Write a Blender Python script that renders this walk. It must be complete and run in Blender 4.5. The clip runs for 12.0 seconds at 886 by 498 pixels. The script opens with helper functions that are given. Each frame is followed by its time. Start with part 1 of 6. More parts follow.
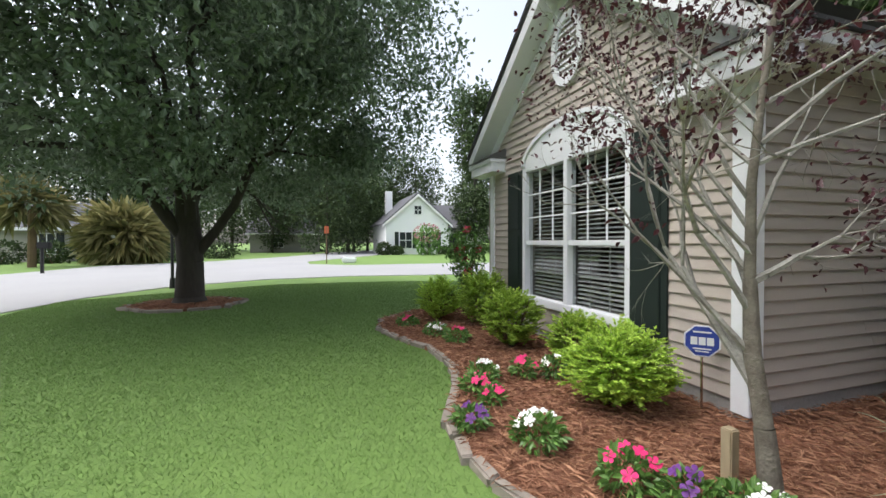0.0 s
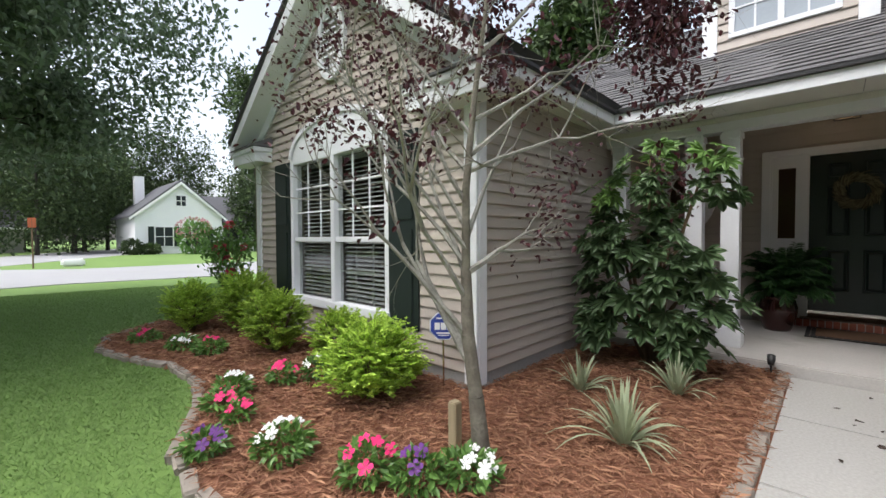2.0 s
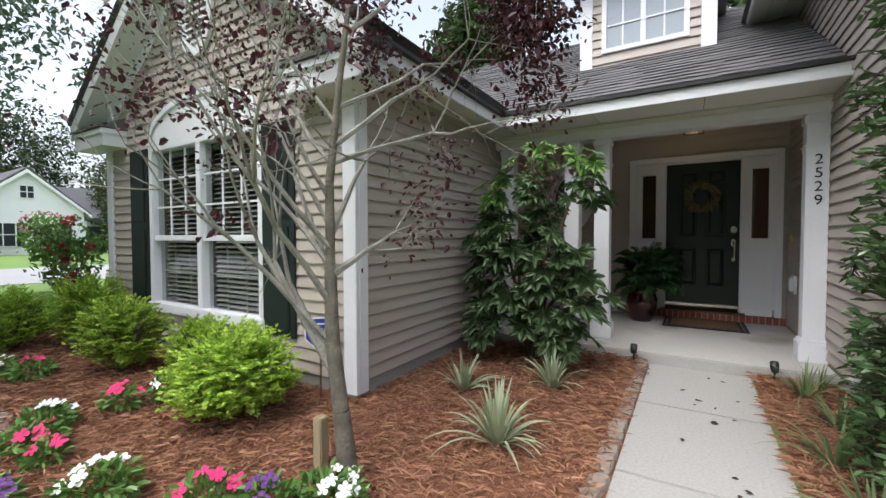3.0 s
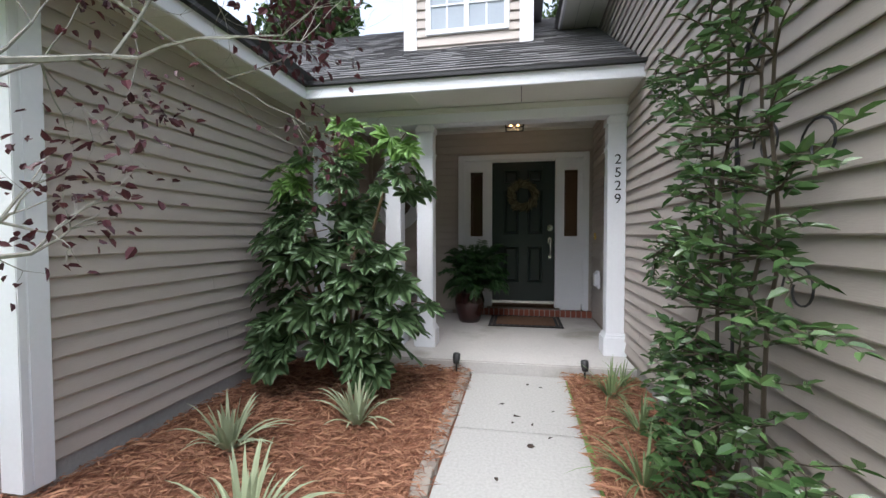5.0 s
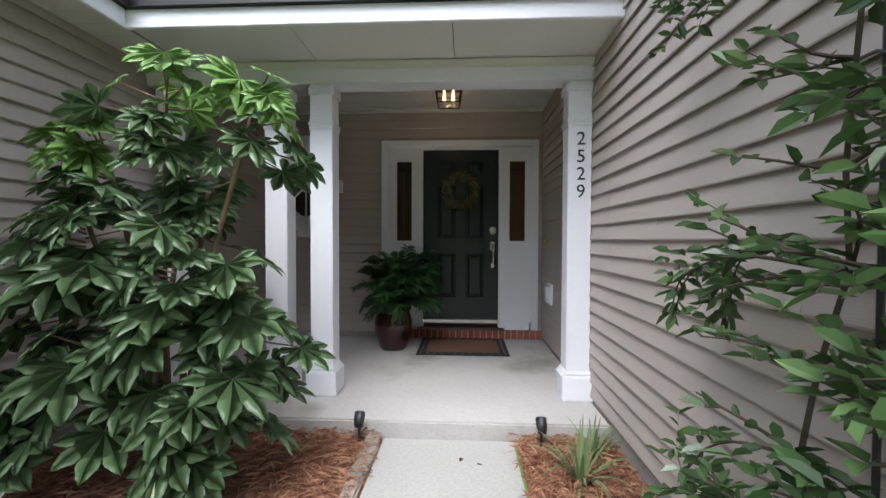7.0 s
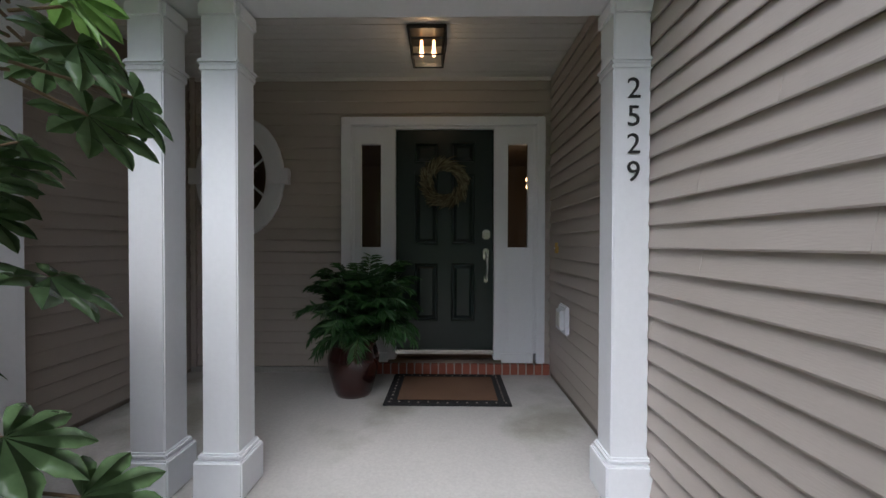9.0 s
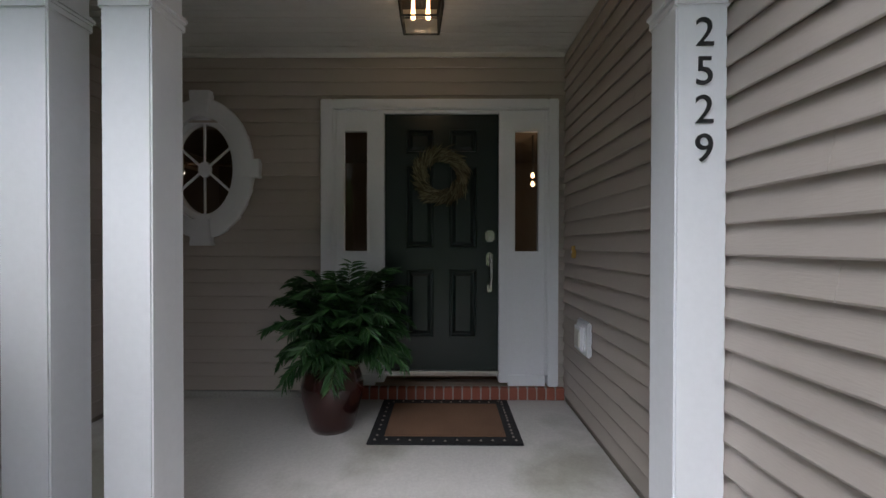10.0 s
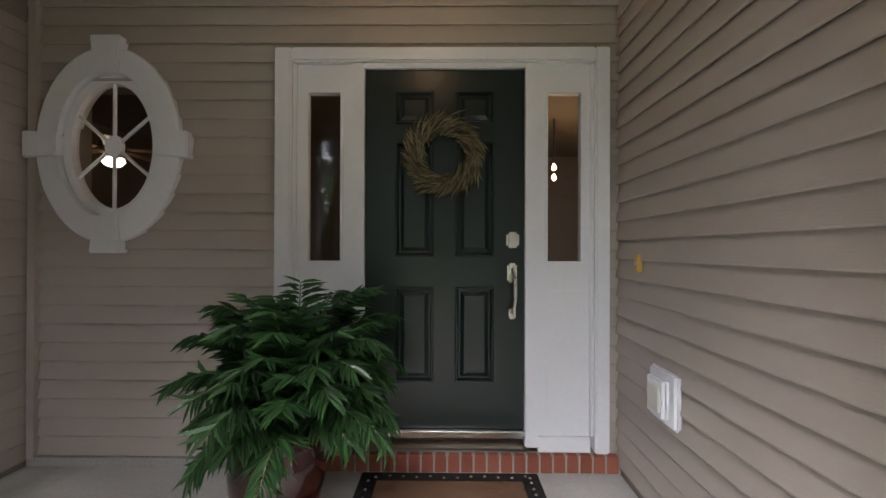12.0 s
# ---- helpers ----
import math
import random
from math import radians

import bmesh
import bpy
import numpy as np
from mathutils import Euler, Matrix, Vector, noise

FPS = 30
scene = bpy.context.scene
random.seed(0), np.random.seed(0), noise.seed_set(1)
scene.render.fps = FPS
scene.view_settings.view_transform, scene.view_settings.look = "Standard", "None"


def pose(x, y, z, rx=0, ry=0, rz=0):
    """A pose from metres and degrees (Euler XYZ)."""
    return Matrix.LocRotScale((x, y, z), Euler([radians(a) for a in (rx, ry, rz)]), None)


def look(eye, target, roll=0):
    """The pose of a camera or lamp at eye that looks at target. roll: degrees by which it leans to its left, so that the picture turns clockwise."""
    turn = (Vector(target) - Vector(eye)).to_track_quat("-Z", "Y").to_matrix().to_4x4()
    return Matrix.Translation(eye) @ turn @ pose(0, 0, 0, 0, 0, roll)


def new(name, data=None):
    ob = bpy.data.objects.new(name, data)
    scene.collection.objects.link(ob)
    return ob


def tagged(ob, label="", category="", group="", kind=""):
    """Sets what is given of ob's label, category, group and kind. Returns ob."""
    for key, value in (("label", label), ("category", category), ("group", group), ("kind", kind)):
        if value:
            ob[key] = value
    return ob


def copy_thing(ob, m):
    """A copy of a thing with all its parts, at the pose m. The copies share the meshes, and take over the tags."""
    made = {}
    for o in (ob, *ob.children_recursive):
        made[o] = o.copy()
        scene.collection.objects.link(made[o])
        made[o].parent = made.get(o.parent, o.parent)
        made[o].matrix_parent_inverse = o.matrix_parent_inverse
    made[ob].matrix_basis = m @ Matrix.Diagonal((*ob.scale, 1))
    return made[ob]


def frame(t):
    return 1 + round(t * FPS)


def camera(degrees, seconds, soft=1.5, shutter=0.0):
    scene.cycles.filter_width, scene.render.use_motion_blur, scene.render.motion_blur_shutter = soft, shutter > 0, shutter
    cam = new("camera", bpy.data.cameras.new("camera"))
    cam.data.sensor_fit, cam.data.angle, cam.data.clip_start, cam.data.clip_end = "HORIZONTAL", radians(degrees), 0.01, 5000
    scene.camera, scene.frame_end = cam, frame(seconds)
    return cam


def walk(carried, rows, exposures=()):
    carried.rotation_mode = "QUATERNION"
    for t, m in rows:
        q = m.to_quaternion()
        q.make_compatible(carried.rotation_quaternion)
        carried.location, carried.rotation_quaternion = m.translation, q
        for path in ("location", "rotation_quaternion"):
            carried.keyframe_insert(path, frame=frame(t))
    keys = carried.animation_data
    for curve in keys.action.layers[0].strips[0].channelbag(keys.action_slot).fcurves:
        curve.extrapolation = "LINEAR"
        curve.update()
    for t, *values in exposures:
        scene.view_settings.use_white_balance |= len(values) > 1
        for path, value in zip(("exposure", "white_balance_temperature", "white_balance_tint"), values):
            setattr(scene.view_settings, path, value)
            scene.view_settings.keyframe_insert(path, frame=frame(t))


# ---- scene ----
# the walk: seconds, x, y, z, yaw, pitch, roll
cam = camera(94.09, 12.0)
ROWS = [
    (0.0, 0.534, 1.149, 1.313, -18.04, -0.97, 0.16),
    (0.5, 0.563, 1.138, 1.314, -25.49, -1.08, -0.18),
    (1.0, 0.608, 1.125, 1.316, -32.72, -1.26, -0.10),
    (1.5, 0.685, 1.112, 1.316, -39.99, -1.33, 0.19),
    (2.0, 0.816, 1.089, 1.314, -46.54, -1.59, 0.28),
    (2.5, 0.967, 1.056, 1.311, -53.14, -1.66, 0.24),
    (3.0, 1.093, 1.010, 1.309, -58.99, -1.71, 0.10),
    (3.5, 1.257, 0.978, 1.307, -65.11, -1.84, 0.05),
    (5.5, 2.245, 0.902, 1.292, -82.17, -1.80, 0.10),
    (6.0, 2.545, 0.879, 1.289, -84.11, -1.65, 0.08),
    (6.5, 2.858, 0.856, 1.289, -86.10, -1.54, -0.04),
    (7.0, 3.162, 0.841, 1.292, -87.08, -1.29, -0.18),
    (9.0, 4.306, 0.839, 1.315, -89.12, -0.76, -0.15),
    (9.5, 4.582, 0.842, 1.321, -89.21, -0.61, -0.03),
    (10.0, 4.848, 0.844, 1.326, -89.53, -0.50, -0.10),
    (10.5, 5.112, 0.847, 1.331, -89.78, -0.19, -0.22),
    (11.0, 5.370, 0.857, 1.335, -89.57, -0.14, -0.22),
    (11.5, 5.592, 0.865, 1.338, -89.42, -0.01, -0.27),
    (12.0, 5.792, 0.867, 1.341, -89.42, 0.19, -0.18),
]
walk(cam, [(t, pose(x, y, z, 90 + pitch, roll, yaw)) for t, x, y, z, yaw, pitch, roll in ROWS],
     exposures=[(0.0, 1.25, 6400, 10), (2.5, 1.25, 6350, 10), (3.5, 1.4, 6150, 10), (5.5, 1.75, 6000, 10), (7.0, 1.9, 5950, 10), (9.0, 1.55, 5900, 10),
                (10.5, 1.6, 5950, 10), (11.0, 2.05, 6050, 10), (11.5, 2.5, 6250, 12), (12.0, 2.85, 6300, 13)])

# ---- light: an overcast sky and a wide, weak sun ----
world = bpy.data.worlds.new("world")
scene.world = world
world.use_nodes = True
wn, wl = world.node_tree.nodes, world.node_tree.links
sky = wn.new("ShaderNodeTexSky")
sky.sky_type, sky.sun_disc = "NISHITA", False
sky.sun_elevation, sky.sun_rotation = radians(62), radians(281)
sky.dust_density, sky.air_density, sky.ozone_density = 4.0, 1.0, 1.0
cloud = wn.new("ShaderNodeHueSaturation")
cloud.inputs["Saturation"].default_value = 0.42
wl.new(sky.outputs[0], cloud.inputs["Color"])
wl.new(cloud.outputs[0], wn["Background"].inputs["Color"])
wn["Background"].inputs["Strength"].default_value = 0.15
sun_data = bpy.data.lights.new("sun", "SUN")
sun_data.energy, sun_data.angle, sun_data.color = 0.9, radians(50), (1.0, 0.98, 0.95)
sun = new("sun", sun_data)
sun.matrix_world = look((-10.4, 2, 20), (0, 0, 0))

rng = np.random.default_rng(7)


# ---- materials ----
def material(name, colour, rough=0.6, vary=0.15, grain=30.0, stain=1.5, bump=0.2, metal=0.0, spread=0.0, spec=0.4,
             translucent=0.0, second=None, stretch=(1, 1, 1), coat=0.0, patch=None):
    """A surface: base colour varied at two scales, by island and by object, with fine relief."""
    m = bpy.data.materials.new(name)
    m.use_nodes = True
    n, l = m.node_tree.nodes, m.node_tree.links
    b = n["Principled BSDF"]
    co = n.new("ShaderNodeTexCoord")
    mp = n.new("ShaderNodeMapping")
    mp.inputs["Scale"].default_value = stretch
    l.new(co.outputs["Object"], mp.inputs[0])
    fine, coarse = n.new("ShaderNodeTexNoise"), n.new("ShaderNodeTexNoise")
    for t, s in ((fine, grain), (coarse, stain)):
        t.inputs["Scale"].default_value, t.inputs["Detail"].default_value = s, 4
        l.new(mp.outputs[0], t.inputs["Vector"])
    add = n.new("ShaderNodeMath")
    add.operation = "ADD"
    l.new(fine.outputs[0], add.inputs[0]), l.new(coarse.outputs[0], add.inputs[1])
    geo, inf = n.new("ShaderNodeNewGeometry"), n.new("ShaderNodeObjectInfo")
    isl = n.new("ShaderNodeMath")
    isl.operation = "ADD"
    l.new(geo.outputs["Random Per Island"], isl.inputs[0]), l.new(inf.outputs["Random"], isl.inputs[1])
    val = n.new("ShaderNodeMath")
    val.operation, val.inputs[1].default_value = "MULTIPLY_ADD", vary
    val.inputs[2].default_value = 1 - vary - spread
    l.new(add.outputs[0], val.inputs[0])
    val2 = n.new("ShaderNodeMath")
    val2.operation, val2.inputs[1].default_value = "MULTIPLY_ADD", spread
    l.new(isl.outputs[0], val2.inputs[0]), l.new(val.outputs[0], val2.inputs[2])
    mix = n.new("ShaderNodeMix")
    mix.data_type = "RGBA"
    mix.inputs["A"].default_value = (*colour, 1)
    mix.inputs["B"].default_value = (*(second or colour), 1)
    l.new(geo.outputs["Random Per Island"] if second and spread else coarse.outputs[0], mix.inputs["Factor"])
    if patch:
        # the second colour only in distinct patches
        mr = n.new("ShaderNodeMapRange")
        mr.inputs["From Min"].default_value, mr.inputs["From Max"].default_value = patch
        l.new(coarse.outputs[0], mr.inputs["Value"]), l.new(mr.outputs[0], mix.inputs["Factor"])
    sc = n.new("ShaderNodeVectorMath")
    sc.operation = "SCALE"
    l.new(mix.outputs["Result"], sc.inputs[0]), l.new(val2.outputs[0], sc.inputs["Scale"])
    l.new(sc.outputs[0], b.inputs["Base Color"])
    b.inputs["Roughness"].default_value, b.inputs["Metallic"].default_value = rough, metal
    b.inputs["Specular IOR Level"].default_value, b.inputs["Coat Weight"].default_value = spec, coat
    if bump:
        bp = n.new("ShaderNodeBump")
        bp.inputs["Strength"].default_value, bp.inputs["Distance"].default_value = bump, 0.01
        l.new(fine.outputs[0], bp.inputs["Height"]), l.new(bp.outputs[0], b.inputs["Normal"])
    if translucent:
        tr, ms = n.new("ShaderNodeBsdfTranslucent"), n.new("ShaderNodeMixShader")
        l.new(sc.outputs[0], tr.inputs["Color"])
        ms.inputs[0].default_value = translucent
        l.new(b.outputs[0], ms.inputs[1]), l.new(tr.outputs[0], ms.inputs[2])
        l.new(ms.outputs[0], n["Material Output"].inputs["Surface"])
    return m


def glowing(name, colour, strength):
    m = material(name, colour)
    b = m.node_tree.nodes["Principled BSDF"]
    b.inputs["Emission Color"].default_value, b.inputs["Emission Strength"].default_value = (*colour, 1), strength
    return m


def glass(name, tint=(1, 1, 1)):
    m = bpy.data.materials.new(name)
    m.use_nodes = True
    n, l = m.node_tree.nodes, m.node_tree.links
    tr, gl, lw, pw, mx = (n.new("ShaderNode" + k) for k in ("BsdfTransparent", "BsdfGlossy", "LayerWeight", "Math", "MixShader"))
    tr.inputs[0].default_value, gl.inputs["Roughness"].default_value = (*tint, 1), 0.02
    sc, ad = n.new("ShaderNodeMath"), n.new("ShaderNodeMath")
    pw.operation, sc.operation, ad.operation = "POWER", "MULTIPLY", "ADD"
    pw.inputs[1].default_value, sc.inputs[1].default_value, ad.inputs[1].default_value = 4.0, 0.8, 0.035
    lw.inputs[0].default_value = 0.5
    l.new(lw.outputs["Facing"], pw.inputs[0]), l.new(pw.outputs[0], sc.inputs[0]), l.new(sc.outputs[0], ad.inputs[0])
    l.new(ad.outputs[0], mx.inputs[0]), l.new(tr.outputs[0], mx.inputs[1]), l.new(gl.outputs[0], mx.inputs[2])
    l.new(mx.outputs[0], n["Material Output"].inputs["Surface"])
    return m


SIDING = material("siding_vinyl", (0.42, 0.37, 0.328), 0.55, 0.10, 60, 1.2, 0.12, spread=0.03, stretch=(0.4, 0.4, 3))
CORE = material("wall_sheathing", (0.30, 0.26, 0.22), 0.8)
WHITE = material("white_paint", (0.74, 0.75, 0.78), 0.45, 0.08, 40, 1.0, 0.06)
SOFFIT = material("soffit_vinyl", (0.66, 0.65, 0.60), 0.6, 0.08, 30, 1.5, 0.05)
CEILW = material("porch_ceiling_vinyl", (0.64, 0.63, 0.60), 0.3, 0.06, 30, 1.5, 0.04)
BLACKM = material("black_metal", (0.015, 0.015, 0.016), 0.45, 0.2, 60, 3, 0.1, spec=0.5)
SHINGLE = material("asphalt_shingle", (0.115, 0.112, 0.115), 0.9, 0.5, 160, 3, 0.6, spread=0.16)
SHUTTER = material("dark_green_shutter", (0.012, 0.02, 0.018), 0.5, 0.1, 50, 2, 0.1)
DOORM = material("dark_green_door_paint", (0.006, 0.0145, 0.0135), 0.34, 0.12, 25, 2, 0.05, spec=0.5, stretch=(1, 4, 0.6))
CONC = material("concrete", (0.42, 0.41, 0.39), 0.85, 0.42, 55, 1.6, 0.35, second=(0.27, 0.265, 0.245))
PORCHC = material("stained_concrete", (0.43, 0.415, 0.395), 0.7, 0.30, 60, 1.2, 0.2, second=(0.27, 0.26, 0.225), patch=(0.55, 0.68))
FOUND = material("foundation_block", (0.30, 0.29, 0.28), 0.9, 0.3, 40, 2, 0.4)
BRICKM = material("red_brick", (0.26, 0.085, 0.055), 0.85, 0.25, 60, 5, 0.5, spread=0.25)
MORTAR = material("mortar", (0.36, 0.32, 0.29), 0.9, 0.3, 80, 4, 0.4)
STONE = material("edging_stone", (0.27, 0.235, 0.20), 0.9, 0.45, 25, 4, 0.6, spread=0.12)
STRAWG = material("pine_straw_ground", (0.17, 0.072, 0.04), 0.95, 0.6, 45, 3, 0.7)
STRAW = material("pine_straw", (0.21, 0.09, 0.052), 0.85, 0.2, 20, 2, 0.0, spread=0.35, second=(0.34, 0.18, 0.105))
LAWN = material("lawn", (0.125, 0.22, 0.05), 0.95, 0.35, 14, 0.5, 0.5, second=(0.145, 0.225, 0.058))
BLADE = material("grass_blade", (0.15, 0.265, 0.06), 0.6, 0.2, 1.5, 0.4, 0.0, spread=0.12, second=(0.18, 0.27, 0.09), translucent=0.25)
ROAD = material("pale_road", (0.30, 0.30, 0.305), 0.9, 0.2, 30, 0.3, 0.2)
BARK = material("oak_bark", (0.055, 0.047, 0.04), 0.95, 0.6, 18, 3, 1.0, stretch=(1, 1, 0.25))
LEAF = material("oak_leaf", (0.10, 0.155, 0.08), 0.33, 0.2, 2, 0.4, 0.0, spread=0.30, second=(0.21, 0.27, 0.18), translucent=0.35)
GREYBARK = material("grey_lichen_bark", (0.17, 0.15, 0.13), 0.9, 0.7, 60, 9, 0.8, second=(0.36, 0.355, 0.32))
TRUNKB = material("brown_grey_bark", (0.09, 0.072, 0.055), 0.9, 0.7, 50, 8, 0.9, second=(0.20, 0.185, 0.15))
PURPLE = material("purple_leaf", (0.045, 0.012, 0.018), 0.45, 0.2, 4, 1, 0.0, spread=0.4, second=(0.075, 0.020, 0.026), translucent=0.25)
LIME = material("lime_leaf", (0.29, 0.47, 0.05), 0.5, 0.2, 5, 1.5, 0.0, spread=0.30, second=(0.44, 0.58, 0.10), translucent=0.3)
DEEP = material("deep_green_leaf", (0.09, 0.19, 0.04), 0.35, 0.2, 8, 2, 0.1, spread=0.25, second=(0.16, 0.29, 0.07), translucent=0.25)
FATSIA = material("fatsia_leaf", (0.064, 0.115, 0.05), 0.26, 0.3, 10, 3, 0.15, spread=0.25, translucent=0.2, second=(0.115, 0.18, 0.08))
FATSIAN = material("fatsia_new_leaf", (0.16, 0.29, 0.07), 0.35, 0.25, 10, 3, 0.1, spread=0.12, translucent=0.3)
SHRUBL = material("camellia_leaf", (0.045, 0.095, 0.03), 0.2, 0.25, 10, 2, 0.05, spread=0.28, second=(0.09, 0.15, 0.055), translucent=0.2)
PALML = material("palm_leaf", (0.026, 0.07, 0.024), 0.3, 0.25, 10, 2, 0.0, spread=0.25, second=(0.06, 0.14, 0.045), translucent=0.2)
VARIE = material("variegated_leaf", (0.20, 0.28, 0.13), 0.5, 0.3, 10, 2, 0.0, spread=0.3, second=(0.46, 0.48, 0.34), translucent=0.25)
STRAP = material("strap_leaf", (0.10, 0.17, 0.06), 0.5, 0.3, 10, 2, 0.0, spread=0.3, second=(0.20, 0.25, 0.12), translucent=0.25)
WOODS = material("woods_leaf", (0.030, 0.055, 0.018), 0.7, 0.3, 1, 0.15, 0.0, spread=0.4, second=(0.075, 0.11, 0.04), translucent=0.2)
FARPALM = material("sabal_leaf", (0.16, 0.17, 0.06), 0.6, 0.3, 2, 0.6, 0.0, spread=0.4, second=(0.30, 0.27, 0.12), translucent=0.2)
DARKSTEM = material("dark_stem", (0.06, 0.045, 0.03), 0.85, 0.5, 30, 4, 0.5)
BLOSSOM = material("pale_pink_blossom", (0.55, 0.22, 0.27), 0.7, 0.1, spread=0.2)
STEM = material("brown_stem", (0.14, 0.095, 0.055), 0.85, 0.5, 30, 4, 0.5)
GREENSTEM = material("green_stem", (0.10, 0.17, 0.05), 0.6, 0.3, 20, 4, 0.1)
PINKP = material("pink_petal", (0.74, 0.03, 0.17), 0.6, 0.1, 20, 3, 0.0, spread=0.12, translucent=0.2)
WHITEP = material("white_petal", (0.82, 0.82, 0.80), 0.6, 0.05, 20, 3, 0.0, translucent=0.2)
VIOLETP = material("violet_petal", (0.10, 0.02, 0.16), 0.6, 0.1, 20, 3, 0.0, spread=0.1)
ROSEP = material("rose_petal", (0.52, 0.05, 0.09), 0.6, 0.1, 20, 3, 0.0, spread=0.15)
POTM = material("oxblood_glaze", (0.035, 0.006, 0.005), 0.14, 0.3, 6, 2, 0.02, coat=0.6)
SOIL = material("soil", (0.03, 0.022, 0.016), 1.0, 0.5, 40, 5, 0.8)
MATB = material("black_rubber", (0.012, 0.012, 0.013), 0.7, 0.2, 60, 4, 0.4)
COIR = material("coir", (0.17, 0.095, 0.055), 1.0, 0.4, 160, 4, 0.9)
NICKEL = material("brushed_nickel", (0.62, 0.60, 0.57), 0.25, 0.08, 60, 4, 0.0, metal=1.0)
WOODP = material("weathered_wood", (0.33, 0.27, 0.17), 0.85, 0.4, 30, 4, 0.4, stretch=(1, 1, 0.2))
BLUES = material("blue_sign", (0.035, 0.06, 0.30), 0.4, 0.05)
GLASS = glass("window_glass", (0.86, 0.88, 0.87))
LAMPG = glass("lamp_glass", (1.0, 0.93, 0.82))
BULB = glowing("bulb", (1.0, 0.58, 0.26), 2.2)
BLIND = material("blind_slat", (0.46, 0.46, 0.46), 0.6, 0.08)
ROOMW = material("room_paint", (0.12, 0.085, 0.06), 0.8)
FLOORW = material("room_floor_wood", (0.16, 0.09, 0.05), 0.5, 0.4, 12, 2, 0.1)
WREATH = material("dried_twig", (0.085, 0.072, 0.04), 0.9, 0.3, 30, 5, 0.0, spread=0.4, second=(0.25, 0.22, 0.13))
FARWHITE = material("far_white_siding", (0.84, 0.84, 0.85), 0.7, 0.06)
FARROOF = material("far_roof", (0.10, 0.10, 0.11), 0.9, 0.2, 4, 0.6, 0.2)
FARGLASS = material("far_dark_window", (0.03, 0.035, 0.04), 0.15)
FARTAN = material("far_tan_siding", (0.36, 0.34, 0.31), 0.8, 0.08)
YELLOWB = material("brass_plate", (0.55, 0.36, 0.10), 0.4, 0.1)


# ---- makers ----
def part(name, bm, mat, parent=None, label=""):
    me = bpy.data.meshes.new(name)
    bm.to_mesh(me)
    bm.free()
    me.materials.append(mat)
    ob = new(name, me)
    ob.parent = parent
    return tagged(ob, label)


def grid_mesh(name, verts, faces, mat, parent=None, label="", smooth=False):
    me = bpy.data.meshes.new(name)
    me.from_pydata(verts if isinstance(verts, list) else verts.tolist(), [], faces if isinstance(faces, list) else faces.tolist())
    if smooth:
        me.polygons.foreach_set("use_smooth", [True] * len(me.polygons))
    me.materials.append(mat)
    ob = new(name, me)
    ob.parent = parent
    return tagged(ob, label)


def box(bm, x0, x1, y0, y1, z0, z1, bevel=0.0):
    r = bmesh.ops.create_cube(bm, size=1, matrix=Matrix.Translation(((x0 + x1) / 2, (y0 + y1) / 2, (z0 + z1) / 2)) @ Matrix.Diagonal((x1 - x0, y1 - y0, z1 - z0, 1)))
    if bevel:
        es = {e for v in r["verts"] for e in v.link_edges}
        bmesh.ops.bevel(bm, geom=list(es), offset=bevel, segments=2, affect="EDGES")
    return bm


def cuboid(name, x0, x1, y0, y1, z0, z1, mat, parent=None, label="", bevel=0.0):
    return part(name, box(bmesh.new(), x0, x1, y0, y1, z0, z1, bevel), mat, parent, label)


def empty(name, label, category, x=0, y=0, z=0, group="", kind=""):
    ob = new(name)
    ob.location = (x, y, z)
    return tagged(ob, label, category, group, kind)


def child_at(ob, parent):
    """Keep a part where it is in the world under a moved parent."""
    ob.parent = parent
    ob.matrix_parent_inverse = Matrix.Translation(parent.location).inverted()
    return ob


def lathe(bm, profile, segs=24, at=(0, 0, 0)):
    rings = [[bm.verts.new((at[0] + r * math.cos(2 * math.pi * k / segs), at[1] + r * math.sin(2 * math.pi * k / segs), at[2] + z)) for k in range(segs)] for r, z in profile]
    for a, b in zip(rings, rings[1:]):
        for k in range(segs):
            f = bm.faces.new((a[k], a[(k + 1) % segs], b[(k + 1) % segs], b[k]))
            f.smooth = True
    return bm


def tubes(segments, sides=6):
    """Tapered tubes: rows of (p0, p1, r0, r1)."""
    vs, fs = [], []
    for p0, p1, r0, r1 in segments:
        p0, p1 = np.array(p0, float), np.array(p1, float)
        d = p1 - p0
        d /= np.linalg.norm(d) + 1e-9
        a = np.cross(d, (0.31, 0.17, 0.93) if abs(d[2]) < 0.9 else (1, 0, 0))
        a /= np.linalg.norm(a)
        b = np.cross(d, a)
        k = len(vs)
        for p, r in ((p0, r0), (p1, r1)):
            for i in range(sides):
                w = 2 * math.pi * i / sides
                vs.append(tuple(p + r * (math.cos(w) * a + math.sin(w) * b)))
        for i in range(sides):
            j = (i + 1) % sides
            fs.append((k + i, k + j, k + sides + j, k + sides + i))
    return vs, fs


def hose(points, r, sides=6):
    """One bent rod of even thickness through the points, in a plane across y."""
    vs, fs = [], []
    for k, p in enumerate(points):
        a, b = points[max(0, k - 1)], points[min(len(points) - 1, k + 1)]
        d = Vector(b) - Vector(a)
        n = Vector((-d.z, 0, d.x)).normalized()
        for i in range(sides):
            w = 2 * math.pi * i / sides
            vs.append(tuple(Vector(p) + r * (math.cos(w) * n + math.sin(w) * Vector((0, 1, 0)))))
    for k in range(len(points) - 1):
        for i in range(sides):
            j = (i + 1) % sides
            fs.append((k * sides + i, k * sides + j, (k + 1) * sides + j, (k + 1) * sides + i))
    return vs, fs


